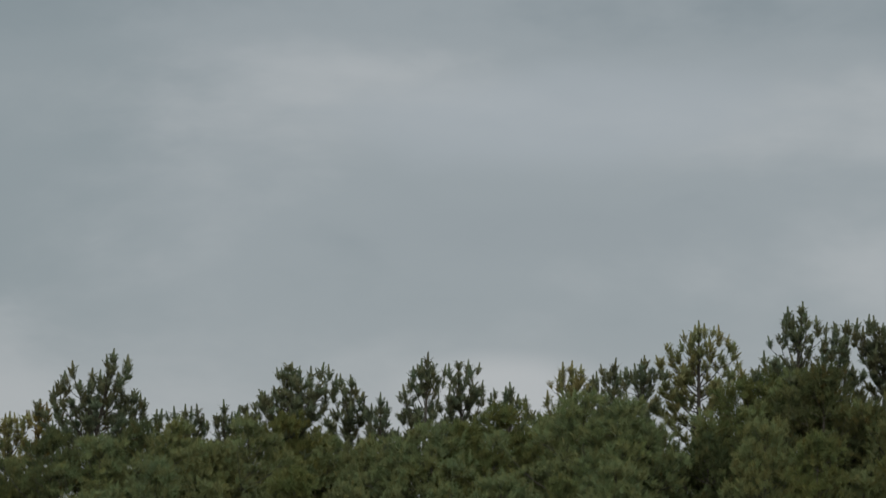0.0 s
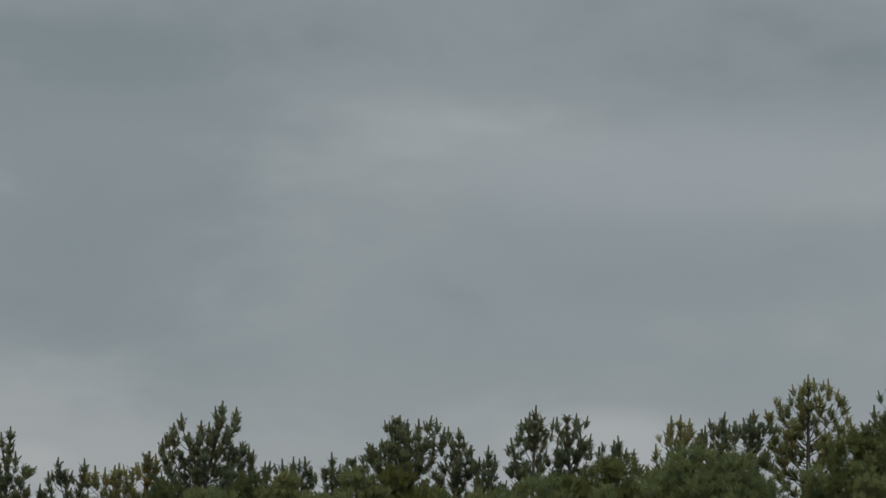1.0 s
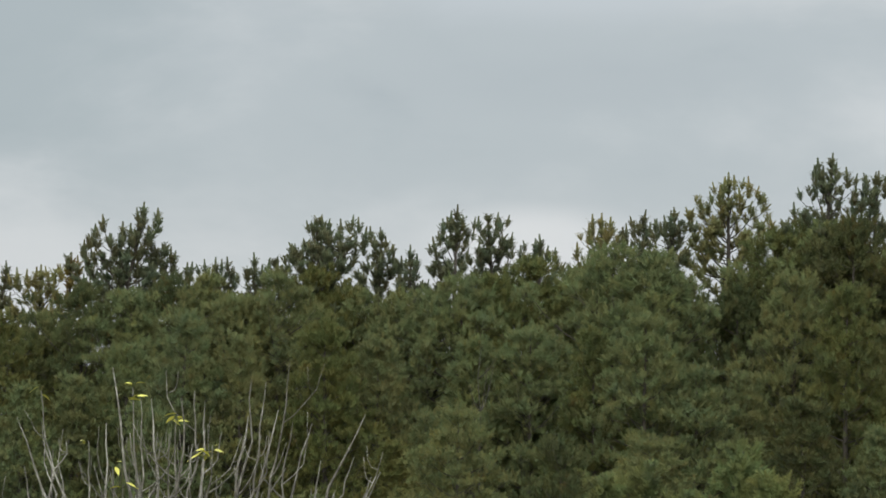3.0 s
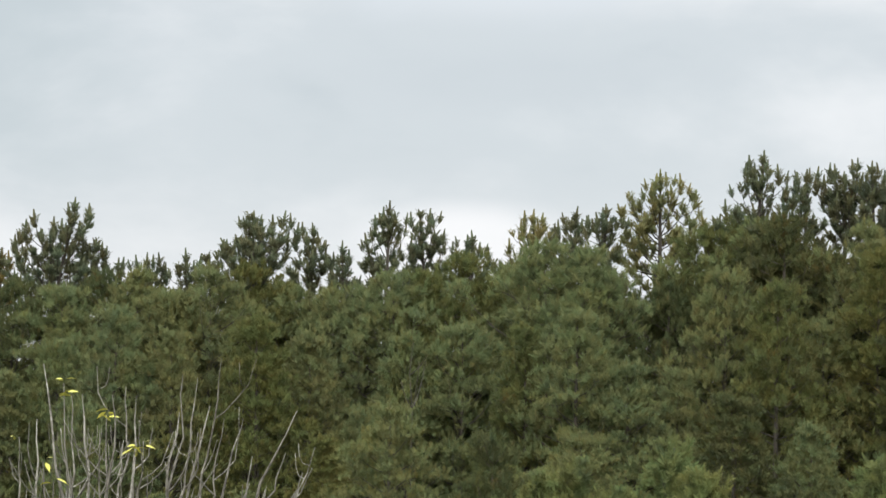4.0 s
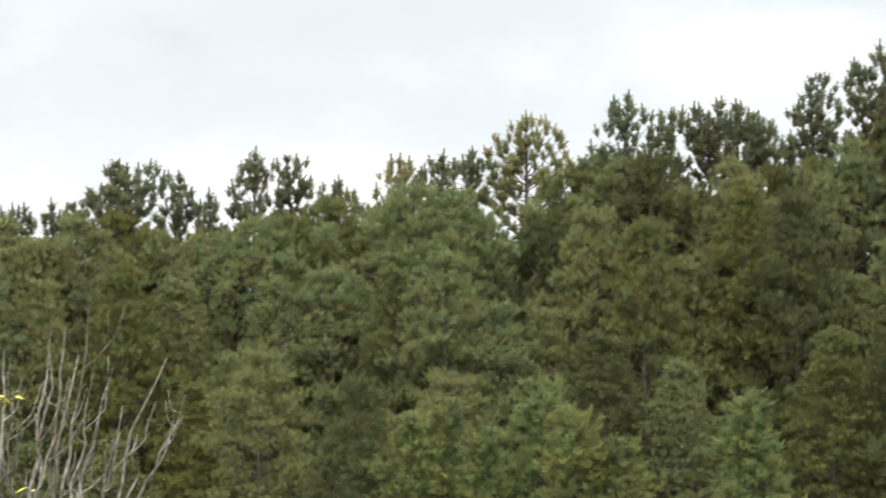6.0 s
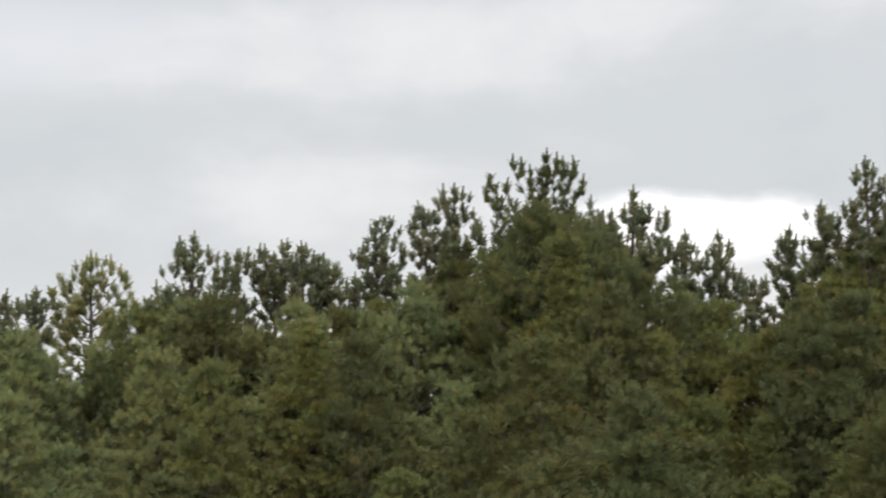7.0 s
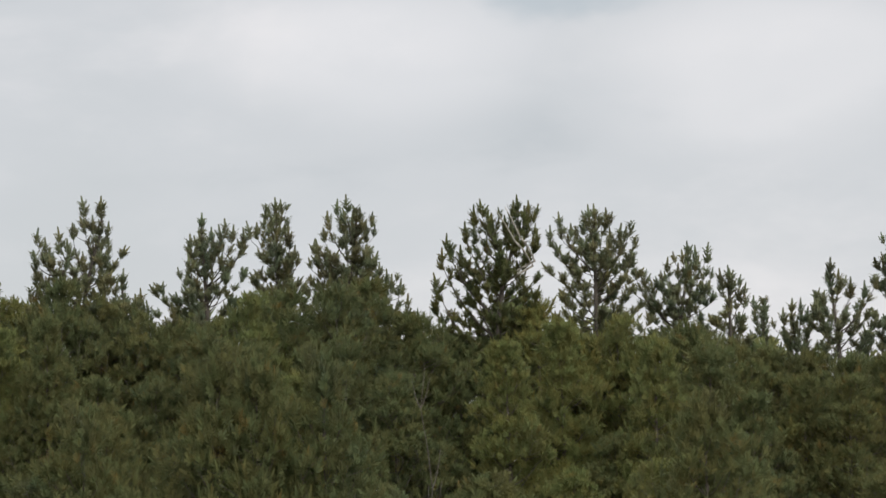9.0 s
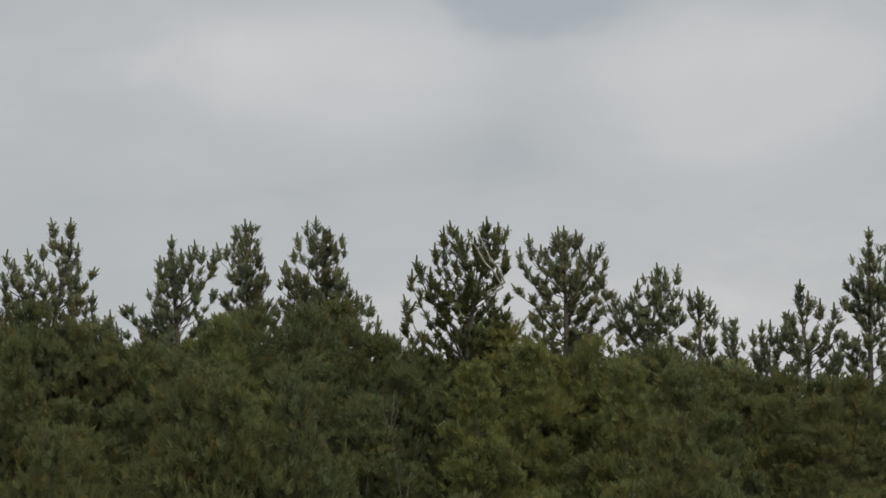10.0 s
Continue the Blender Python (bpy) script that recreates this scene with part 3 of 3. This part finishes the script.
skyline_pine(12.60, 59.0, 7.50, [(-0.26, -0.09), (-0.77, -0.41), (0.15, -0.19), (-0.95, -0.84), (-0.42, -0.51), (0.21, -0.48), (0.45, -0.63), (-0.14, -0.21), (-0.54, -0.63), (-0.66, -0.57), (-0.84, -1.04), (-0.72, -1.28), (0.53, -0.93), (0.41, -0.87), (-0.83, -0.59)])
skyline_pine(14.47, 58.0, 8.07, [(-1.17, -0.39), (-0.68, -0.20), (-0.50, -0.15), (0.22, -0.17), (0.37, -0.16), (0.59, -0.15), (0.74, -0.61), (-1.24, -0.76), (-0.31, -0.48), (-0.83, -0.65), (0.45, -0.54), (-1.01, -0.94), (-0.13, -0.30), (-1.07, -1.35), (-0.96, -1.70), (0.39, -1.01), (0.50, -1.13)], NEEDLE_OLIVE_DIM)
skyline_pine(16.26, 60.0, 7.49, [(0.30, -0.29), (0.68, -0.54), (-0.04, -0.27), (-0.22, -0.44), (0.14, -0.39), (0.50, -0.63), (0.62, -0.70), (0.73, -1.12), (-0.94, -0.28), (-0.76, -0.44), (-0.49, -0.60), (-0.88, -0.62), (-0.41, -0.81), (0.55, -1.24), (0.20, -0.57), (0.06, -0.41)])
skyline_pine(17.29, 62.0, 6.71, [(-0.21, -0.33), (0.09, -0.31), (-0.11, -0.25), (-0.30, -0.43), (0.13, -0.56), (-0.06, -0.56)])
skyline_pine(17.95, 63.0, 6.79, [(-0.12, -0.25), (0.23, -0.26), (0.05, -0.32), (-0.25, -0.57), (-0.40, -0.56), (-0.52, -0.69), (0.35, -0.89), (0.48, -0.95), (0.17, -0.76), (0.53, -1.21), (-0.08, -0.63)])
skyline_pine(18.63, 60.0, 5.54, [(-0.09, -0.15), (0.15, -0.10), (0.27, -0.04), (-0.15, -0.39)])
skyline_pine(19.37, 62.0, 6.78, [(-0.27, -0.47), (-0.08, -0.22), (0.11, -0.29), (0.29, -0.54), (-0.14, -0.28), (0.34, -0.72), (0.43, -0.79), (-0.33, -0.90), (-0.27, -1.02), (0.04, -0.53), (0.53, -0.85)])
skyline_pine(20.03, 60.0, 7.10, [(-0.05, -0.20), (0.21, -0.34), (-0.02, -0.36), (0.09, -0.42)])
skyline_pine(20.93, 58.0, 7.83, [(-0.21, -0.23), (0.16, -0.24), (0.65, -0.25), (0.86, -0.64), (0.72, -0.89), (-0.92, -0.91), (-0.73, -1.27), (-0.30, -0.81), (-0.44, -1.04), (1.11, -1.37), (0.26, -0.53), (0.49, -0.71)])
skyline_pine(23.04, 60.0, 6.93, [(-0.33, -0.20), (0.15, -0.27), (-0.21, -0.32), (0.38, -0.48), (0.62, -0.70), (-0.88, -0.61), (-0.52, -0.49)])
skyline_pine(25.78, 59.0, 7.82, [(-0.37, -0.04), (0.11, -0.58), (0.14, -0.82), (0.10, -1.11), (-0.03, -1.64), (-1.35, -0.73), (-1.18, -0.85), (-1.42, -1.06), (-0.89, -0.68), (-0.60, -0.63), (-1.39, -1.30), (-1.40, -1.56), (-0.72, -0.86), (-0.36, -0.34), (-0.18, -0.46), (-1.49, -1.79)])
skyline_pine(26.17, 61.0, 6.45, [(-0.15, -0.24), (0.39, -0.50), (0.27, -0.62), (0.53, -0.74), (-0.31, -0.30)])
skyline_pine(27.80, 60.0, 7.53, [(-0.25, -0.51), (0.20, -0.31), (0.50, -0.19), (0.38, -0.37), (0.65, -0.38), (-0.05, -0.54), (-0.39, -1.38), (-0.30, -0.96), (-0.17, -0.78), (-0.55, -1.73), (-0.25, -1.56), (-0.65, -1.97), (0.12, -0.85), (0.89, -0.44), (1.00, -0.26)])
skyline_pine(29.31, 62.0, 8.02, [(-0.21, -0.10), (-0.28, -0.38), (-0.44, -0.57), (0.13, -0.08), (0.25, -0.33), (0.24, -0.71), (0.36, -1.15), (-0.12, -0.45), (0.05, -0.95), (0.23, -1.27)])
skyline_pine(30.95, 59.0, 7.62, [(-0.42, -0.04), (-0.20, 0.01), (-0.60, -0.27), (-0.69, -0.60), (-0.93, -0.83), (0.14, -0.36), (0.20, -0.51), (0.09, -0.21), (-0.82, -0.90), (-0.09, -0.26), (-0.33, -0.25), (0.19, -0.98), (0.24, -1.22)])
skyline_pine(31.37, 61.0, 6.46, [(0.17, -0.21), (0.26, -0.34), (0.44, -0.41), (0.60, -0.78), (-0.08, -0.15)])
skyline_pine(32.04, 63.0, 5.49, [(0.26, -0.07), (0.47, -0.23), (0.13, -0.29)])
skyline_pine(34.23, 58.0, 7.51, [(-0.75, -0.13), (-0.60, -0.27), (-0.90, -0.26), (-0.11, -0.09), (0.24, -0.13), (0.15, -0.30), (-1.08, -0.61), (-1.47, -0.83), (-1.38, -0.89), (-1.21, -1.02), (-1.60, -1.12), (-0.91, -0.62), (-1.70, -1.64), (-1.74, -1.94), (-0.26, -0.40), (0.37, -0.77), (0.20, -0.53), (-0.55, -0.39), (-0.68, -0.86)], NEEDLE_OLIVE_DIM, dead=[(0.28, -1.5, -0.44, -0.35), (0.32, -1.4, -0.25, -0.3)])
skyline_pine(35.79, 60.0, 7.48, [(-0.11, -0.12), (0.09, -0.12), (0.27, -0.13), (-0.25, -0.23), (-0.73, -0.25), (-0.95, -0.51), (-0.52, -0.47), (-0.40, -0.35), (0.52, -0.50), (0.77, -0.39), (0.86, -0.64), (0.78, -1.00), (0.34, -0.53), (0.62, -0.57)])
skyline_pine(37.67, 61.0, 6.70, [(0.41, -0.08), (0.14, -0.13), (-0.11, -0.24), (0.37, -0.50), (-0.48, -0.37), (-0.24, -0.54), (-0.05, -0.49), (-0.97, -0.58), (-1.19, -0.45), (-0.80, -0.83)])
skyline_pine(38.47, 59.0, 5.97, [(-0.18, -0.11), (0.05, -0.12), (0.22, -0.36), (0.33, -0.54)])
skyline_pine(39.16, 60.0, 5.48, [(-0.22, -0.09), (0.01, -0.24)])
skyline_pine(39.70, 62.0, 5.44, [(0.20, -0.11), (-0.21, -0.28), (0.53, -0.14), (0.40, -0.30)])
skyline_pine(40.52, 60.0, 6.14, [(0.16, -0.31), (0.39, -0.49), (0.69, -0.57), (0.93, -0.34), (-0.19, -0.83), (-0.34, -0.94), (0.62, -0.80)])
skyline_pine(41.95, 61.0, 7.30, [(0.19, -0.37), (-0.11, -0.36), (-0.39, -1.20), (-0.20, -0.90), (0.32, -0.87), (0.06, -0.61), (0.21, -1.23)])

# ---- the body of the wood ----
CREST = [(-13, 0.9), (-10.5, 0.87), (-9.6, 1), (-8.5, 1.02), (-8, 1.49), (-7.4, 1.95), (-6.5, 1.97), (-5.7, 1.99), (-4.4, 1.84), (-3.8, 2.02), (-2.8, 2.27), (-1.7, 1.83), (-0.8, 1.85), (0, 2.09), (0.8, 2.56), (1.7, 2.46), (2.9, 2.82), (4, 2.49), (4.8, 1.7), (5.6, 2.17), (5.7, 2.66), (6.6, 3.24), (7.2, 3.53), (7.9, 3.25), (8.7, 2.52), (9.5, 3.21), (10.2, 3), (11.4, 3.22), (12.3, 4.25), (13.1, 4.36), (14.3, 5.04), (15.1, 5.26), (16, 4.56), (17.1, 3.4), (18.3, 3.16), (19.3, 2.92), (20, 4.16), (20.8, 4.72)]
CREST += [(21.1, 4.7), (22.2, 4.33), (23.3, 3.96), (24, 3.9), (24.5, 4.14), (25, 4.14), (25.8, 3.87), (26.7, 3.39), (27.4, 3.72), (28.1, 3.86), (28.5, 3.71), (29, 4.11), (29.4, 4.01), (29.9, 4.32), (30.4, 4.42), (30.8, 4.29), (31.3, 3.96), (31.7, 3.72), (32.2, 3.24), (32.6, 3.11), (33.1, 3.35), (33.7, 3.66), (34.3, 3.96), (34.8, 3.91), (35.4, 3.51), (35.9, 3.56), (36.5, 3.1), (37.1, 3.41), (37.7, 3.29), (38.3, 3.48), (38.8, 3.31), (39.2, 2.9), (39.6, 2.54), (40.2, 2.52), (40.5, 2.71), (41.1, 2.69), (41.8, 2.92), (46, 2.6)]


def crest(azimuth):
    """How high, in degrees, the closed canopy stands in that direction."""
    return float(np.interp(azimuth, [c[0] for c in CREST], [c[1] for c in CREST]))


WOOD_LABEL = "dense green pine with layered needle brushes in the wood"
WOOD_TALL = 9.5
OLIVE_LABEL = "dense olive brown pine, darkened for dimmer light, with layered needle brushes in the wood"


MOSS_LABEL = "dense yellowish olive pine with layered needle brushes in the wood"
WOOD_KINDS = [(NEEDLE_WOOD, WOOD_LABEL)] * 4 + [(NEEDLE_OLIVE_DIM, OLIVE_LABEL)] * 4 + [(NEEDLE_MOSS, MOSS_LABEL)] * 2


def wood_model(seed, k, low):
    """One of the wood's full pines: four green, four darkened olive, two yellowish."""
    mat, label = WOOD_KINDS[k]
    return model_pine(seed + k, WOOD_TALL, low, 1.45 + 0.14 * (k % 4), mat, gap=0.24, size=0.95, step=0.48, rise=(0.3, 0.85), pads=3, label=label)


wood_models = [wood_model(31, k, 3.5) for k in range(10)]
crest_models = [wood_model(131, k, 6.2) for k in range(10)]
back_models = [model_pine(41 + k, WOOD_TALL, 2.6, 1.6, NEEDLE_WOOD, gap=0.42, size=1.3, step=0.52, limbs=5, label=WOOD_LABEL, forms=SHOOTS_BACK) for k in range(3)]
wood_rng = random.Random(77)


def dim_olive_share(azimuth):
    """Olive pines stand mostly in the further half, dimmer light put in their colour."""
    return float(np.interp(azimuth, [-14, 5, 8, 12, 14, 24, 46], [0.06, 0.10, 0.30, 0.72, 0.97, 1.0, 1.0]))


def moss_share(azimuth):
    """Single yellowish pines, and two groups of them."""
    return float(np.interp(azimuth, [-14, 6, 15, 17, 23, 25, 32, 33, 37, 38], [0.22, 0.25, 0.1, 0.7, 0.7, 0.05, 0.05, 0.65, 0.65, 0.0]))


def row_of_pines(models, distance, step, sink, uneven, first=-14.5, last=46.0, girth=1.0):
    """A ragged row of the wood, its tips a little under the crest."""
    azimuth = first + wood_rng.random() * step
    while azimuth < last:
        d = distance + wood_rng.uniform(-1.2, 1.2)
        top = EYE[2] + d * math.tan(radians(crest(azimuth))) - sink - abs(wood_rng.gauss(0, uneven))
        chance = wood_rng.random()
        if len(models) < 8:
            kinds = models
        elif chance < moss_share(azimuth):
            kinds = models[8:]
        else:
            kinds = models[4:8] if wood_rng.random() < dim_olive_share(azimuth) else models[:4]
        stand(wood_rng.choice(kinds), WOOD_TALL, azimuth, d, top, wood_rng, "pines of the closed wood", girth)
        azimuth += step * wood_rng.uniform(0.8, 1.2)


row_of_pines(back_models, 62.5, 1.6, 0.15, 0.2)
row_of_pines(crest_models, 57.5, 0.8, -0.25, 0.3, last=9.0, girth=0.8)
row_of_pines(crest_models, 57.5, 0.8, 0.0, 0.4, first=9.4, girth=0.8)
row_of_pines(wood_models, 54.0, 1.05, 0.5, 1.0, girth=0.8)
row_of_pines(wood_models, 50.0, 1.6, 1.9, 1.1, last=1.0, girth=0.82)
row_of_pines(wood_models, 50.5, 1.6, 3.0, 1.0, first=1.5, last=9.5, girth=0.82)
row_of_pines(wood_models, 50.0, 1.6, 1.9, 1.1, first=10.0, girth=0.82)
row_of_pines(back_models, 60.0, 1.7, 0.3, 0.3, girth=1.3)
row_of_pines(back_models, 67.0, 2.2, 0.4, 0.2, girth=1.4)

# ---- younger pines before the wood ----
YOUNG_TALL = 6.0
young_models = [model_pine(61 + k, YOUNG_TALL, 0.8, (0.85 if k < 3 else 1.4) + 0.15 * (k % 3), NEEDLE_YOUNG if k < 3 else NEEDLE_OLIVE_DIM, gap=0.22, size=0.85, step=0.42, limbs=6, rise=(0.45, 1.0), pads=3,
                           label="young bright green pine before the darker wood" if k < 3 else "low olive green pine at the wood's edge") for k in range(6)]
young_rng = random.Random(5)


def young_pine(azimuth, distance, top, girth=1.0, bright=True):
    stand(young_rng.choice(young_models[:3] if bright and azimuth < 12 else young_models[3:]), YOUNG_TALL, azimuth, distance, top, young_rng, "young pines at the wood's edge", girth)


young_pine(-9.96, 44.0, -0.98)
young_pine(1.90, 45.0, 0.60, 0.75, False)
young_pine(2.86, 42.5, 0.20)
young_pine(3.52, 42.0, 0.40)
young_pine(4.30, 41.5, 0.0)
young_pine(5.58, 42.0, 0.80, 0.85)
young_pine(6.19, 41.0, 0.32)
young_pine(6.98, 41.0, -0.13)
young_pine(9.71, 42.0, 0.51)
young_pine(14.73, 44.0, 1.72)
young_pine(16.29, 47.0, 2.66)
young_pine(21.79, 48.0, 3.40, 0.72)
young_pine(22.67, 46.0, 2.45)
young_pine(24.48, 45.0, 1.71)
young_pine(25.30, 45.0, 2.89, 0.72)
young_pine(25.67, 49.0, 2.99, 0.72)
young_pine(28.03, 47.0, 3.77, 0.72)
young_pine(28.83, 46.5, 3.60, 0.72)
young_pine(30.15, 47.0, 3.76, 0.72)
young_pine(31.63, 44.0, 1.42)
young_pine(33.47, 46.0, 1.63)
young_pine(37.84, 45.0, 2.77, 0.72)

for model in (*wood_models, *crest_models, *back_models, *young_models):
    for ob in (*model.children_recursive, model):
        bpy.data.objects.remove(ob)


# ---- the bare shrub ----
def bare_shrub(azimuth, distance):
    """A many-stemmed bare shrub with a few yellow leaves left."""
    rng = random.Random(8)
    a = radians(azimuth)
    right, ahead = Vector((math.cos(a), -math.sin(a), 0)), Vector((math.sin(a), math.cos(a), 0))
    base = ahead * distance
    base.z = ground_height(base.x, base.y) - 0.05
    thing = new("bare_shrub")
    thing.location = base
    tips = [(-1.95, 1.15), (-2.13, 0.67), (-2.31, 0.35), (-2.37, -0.06), (-1.83, 0.61), (-1.6, 0.9), (-0.88, 1.73), (-0.94, 1.09), (-0.43, 1.38),
            (-0.08, 1.39), (0.07, 1.48), (0.19, 1.36), (0.71, 1.62), (0.87, 1.59), (1.11, 1.81), (0.68, 1.2), (1.03, 1.27), (1.16, 1.14),
            (1.96, 1.24), (1.39, 1.01), (1.52, 0.7), (2.06, 0.54), (1.85, -0.45), (-1.06, 0.61), (-0.65, 1.0), (-0.21, 1.0)]
    tufts = [(-1.67, 1.45, 2), (-0.53, 1.41, 5), (-0.63, 1.51, 3), (-0.14, 1.16, 6), (0.18, 0.78, 9), (0.27, 0.88, 2), (-1.11, 0.9, 2),
             (-0.85, 0.62, 2), (-0.71, 0.43, 2), (-1.15, -0.01, 4), (-0.99, -0.15, 4), (0.47, -0.22, 2)]
    tips += [(dx, z) for dx, z, count in tufts]
    hearts, parent = {}, None
    for number, (dx, top) in enumerate(sorted(tips)):
        stem = Shape()
        end = right * dx + ahead * rng.uniform(-0.9, 0.9) + Vector((0, 0, top - base.z))
        if number % 3 == 0 or parent is None:
            foot, thick, forked = right * dx * 0.26 + ahead * rng.uniform(-0.2, 0.2), 0.047, False
        else:
            reached = [k for k in range(5, 13) if parent[0][k].z < end.z - 0.55]
            at = rng.choice(reached[-6:]) if reached else 4
            foot, thick, forked = parent[0][at], parent[1][at] * 0.9, True
        span = end - foot
        if forked:
            knee = foot + Vector((span.x * 0.70, span.y * 0.70, span.z * 0.32))
        else:
            knee = foot + Vector((span.x * 0.26, span.y * 0.26, span.z * 0.56))
        seed, path = rng.uniform(0, 90), []
        for k in range(19):
            u = k / 18
            p = foot * (1 - u) ** 2 + knee * 2 * u * (1 - u) + end * u * u
            j = 0.21 * math.sin(math.pi * u) ** 0.7 * (0.55 if forked else 1.0)
            path.append(p + Vector((noise.noise(Vector((seed, u * 6.5, 0))), noise.noise(Vector((seed, u * 6.5, 7))), 0)) * j
                        + Vector((noise.noise(Vector((seed, u * 17.0, 3))), noise.noise(Vector((seed, u * 17.0, 9))), 0)) * j * 0.30)
        radii = [((thick - 0.0035) * (1 - k / 18) ** 0.75 + 0.0035) * rng.uniform(0.86, 1.16) for k in range(19)]
        stem.tube(path, radii, 6)
        stem_part = hang("stem", stem.mesh("stem", BARK_GREY), thing)
        hearts[dx, top] = (path[-1], stem_part)
        if not forked:
            parent = (path, radii)
        for k in range(rng.randrange(2, 5)):
            twig = Shape()
            i = rng.randrange(8, 16)
            p = path[i]
            way = (path[i + 1] - path[i]).normalized()
            turn = rng.random() * 6.28
            side = Vector((math.cos(turn), math.sin(turn), 0))
            long = rng.uniform(0.45, 1.15) * (1.4 - i / 20)
            q = p + (way * 0.26 + side * 0.34) * long + Vector((0, 0, 0.05 * long))
            e = q + (way * 0.40 + side * rng.uniform(0.05, 0.30)) * long + Vector((0, 0, 0.22 * long))
            r = max(radii[i] * 0.72, 0.006)
            bow = side * rng.uniform(-0.06, 0.08) * long + Vector((rng.uniform(-0.03, 0.03), rng.uniform(-0.03, 0.03), 0))
            twig.tube([p, p.lerp(q, 0.5) - Vector((0, 0, 0.03 * long)), q, q.lerp(e, 0.35) + bow, q.lerp(e, 0.7) + bow * 0.4, e],
                      [r, r * 0.92, r * 0.85, r * 0.68, r * 0.5, 0.003], 5)
            for _ in range(rng.randrange(0, 3)):
                f = q.lerp(e, rng.uniform(0.05, 0.6)) + bow * 0.4
                t = rng.random() * 6.28
                s2 = Vector((math.cos(t), math.sin(t), 0))
                long2 = rng.uniform(0.12, 0.35)
                twig.tube([f, f + s2 * 0.3 * long2 + Vector((0, 0, 0.12 * long2)), f + s2 * 0.45 * long2 + Vector((0, 0, 0.45 * long2)), f + s2 * 0.5 * long2 + Vector((0, 0, long2))],
                          [r * 0.6, r * 0.52, r * 0.4, 0.003], 4)
            hang("twig", twig.mesh("twig", BARK_GREY), stem_part)
    for dx, z, count in tufts:
        heart, holder = hearts[dx, z]
        for k in range(count):
            leaf = Shape()
            turn = rng.random() * 6.28
            way = Vector((math.cos(turn), math.sin(turn), rng.uniform(-0.6, 0.35))).normalized()
            side = way.cross(Vector((0, 0, 1))).normalized()
            up = side.cross(way)
            side = (side + up * rng.uniform(-0.8, 0.8)).normalized()
            long = rng.uniform(0.09, 0.15)
            at = heart + Vector((rng.uniform(-0.05, 0.05), rng.uniform(-0.05, 0.05), rng.uniform(-0.06, 0.06)))
            rim, spine = [], []
            for s, w in ((0.0, 0.02), (0.2, 0.14), (0.45, 0.20), (0.7, 0.15), (1.0, 0.01)):
                c = at + way * long * s - Vector((0, 0, 0.25 * long * s * s))
                spine.append(c)
                rim += [c + side * w * long + up * 0.06 * long, c, c - side * w * long + up * 0.06 * long]
            faces = []
            for i in range(4):
                for j in range(2):
                    faces.append((3 * i + j, 3 * i + j + 1, 3 * i + j + 4, 3 * i + j + 3))
            leaf.put([tuple(r) for r in rim], faces)
            hang("leaf", leaf.mesh("leaf", LEAF_YELLOW), holder, "yellow autumn leaf")
    tagged(thing, "leafless grey many-stemmed shrub with a few yellow leaves", "shrub")


bare_shrub(-5.66, 32.0)


# ---- bare saplings among the pines ----
def bare_sapling(azimuth, distance, top, seed):
    """A thin dead sapling: a wavering stem with a few upswept bare branches near its tip."""
    rng = random.Random(seed)
    a = radians(azimuth)
    base = Vector((math.sin(a), math.cos(a), 0)) * distance
    base.z = ground_height(base.x, base.y) - 0.05
    tall = top - base.z
    thing = new("bare_sapling")
    thing.location = base
    path = [Vector((0.25 * noise.noise(Vector((seed, k * 0.5, 0))), 0.25 * noise.noise(Vector((seed, k * 0.5, 5))), tall * k / 12)) for k in range(13)]
    stem = Shape()
    stem.tube(path, [0.024 * (1 - k / 12) + 0.004 for k in range(13)], 6)
    hang("stem", stem.mesh("stem", BARK_PINE), thing)
    for k in range(9):
        i = rng.randrange(7, 12)
        turn = rng.random() * 6.28
        out = Vector((math.cos(turn), math.sin(turn), 0)) * rng.uniform(0.2, 0.5)
        end = path[i] + out + Vector((0, 0, rng.uniform(0.4, 0.9)))
        branch = Shape()
        branch.tube(arc(path[i], end, 0.2, 4), [0.010, 0.009, 0.007, 0.005, 0.003], 5)
        hang("branch", branch.mesh("branch", BARK_PINE), thing)
    tagged(thing, "thin leafless dark sapling standing among the pines", "sapling")


bare_sapling(32.25, 51.5, 3.75, 4)
bare_sapling(0.25, 52.0, 2.3, 9)
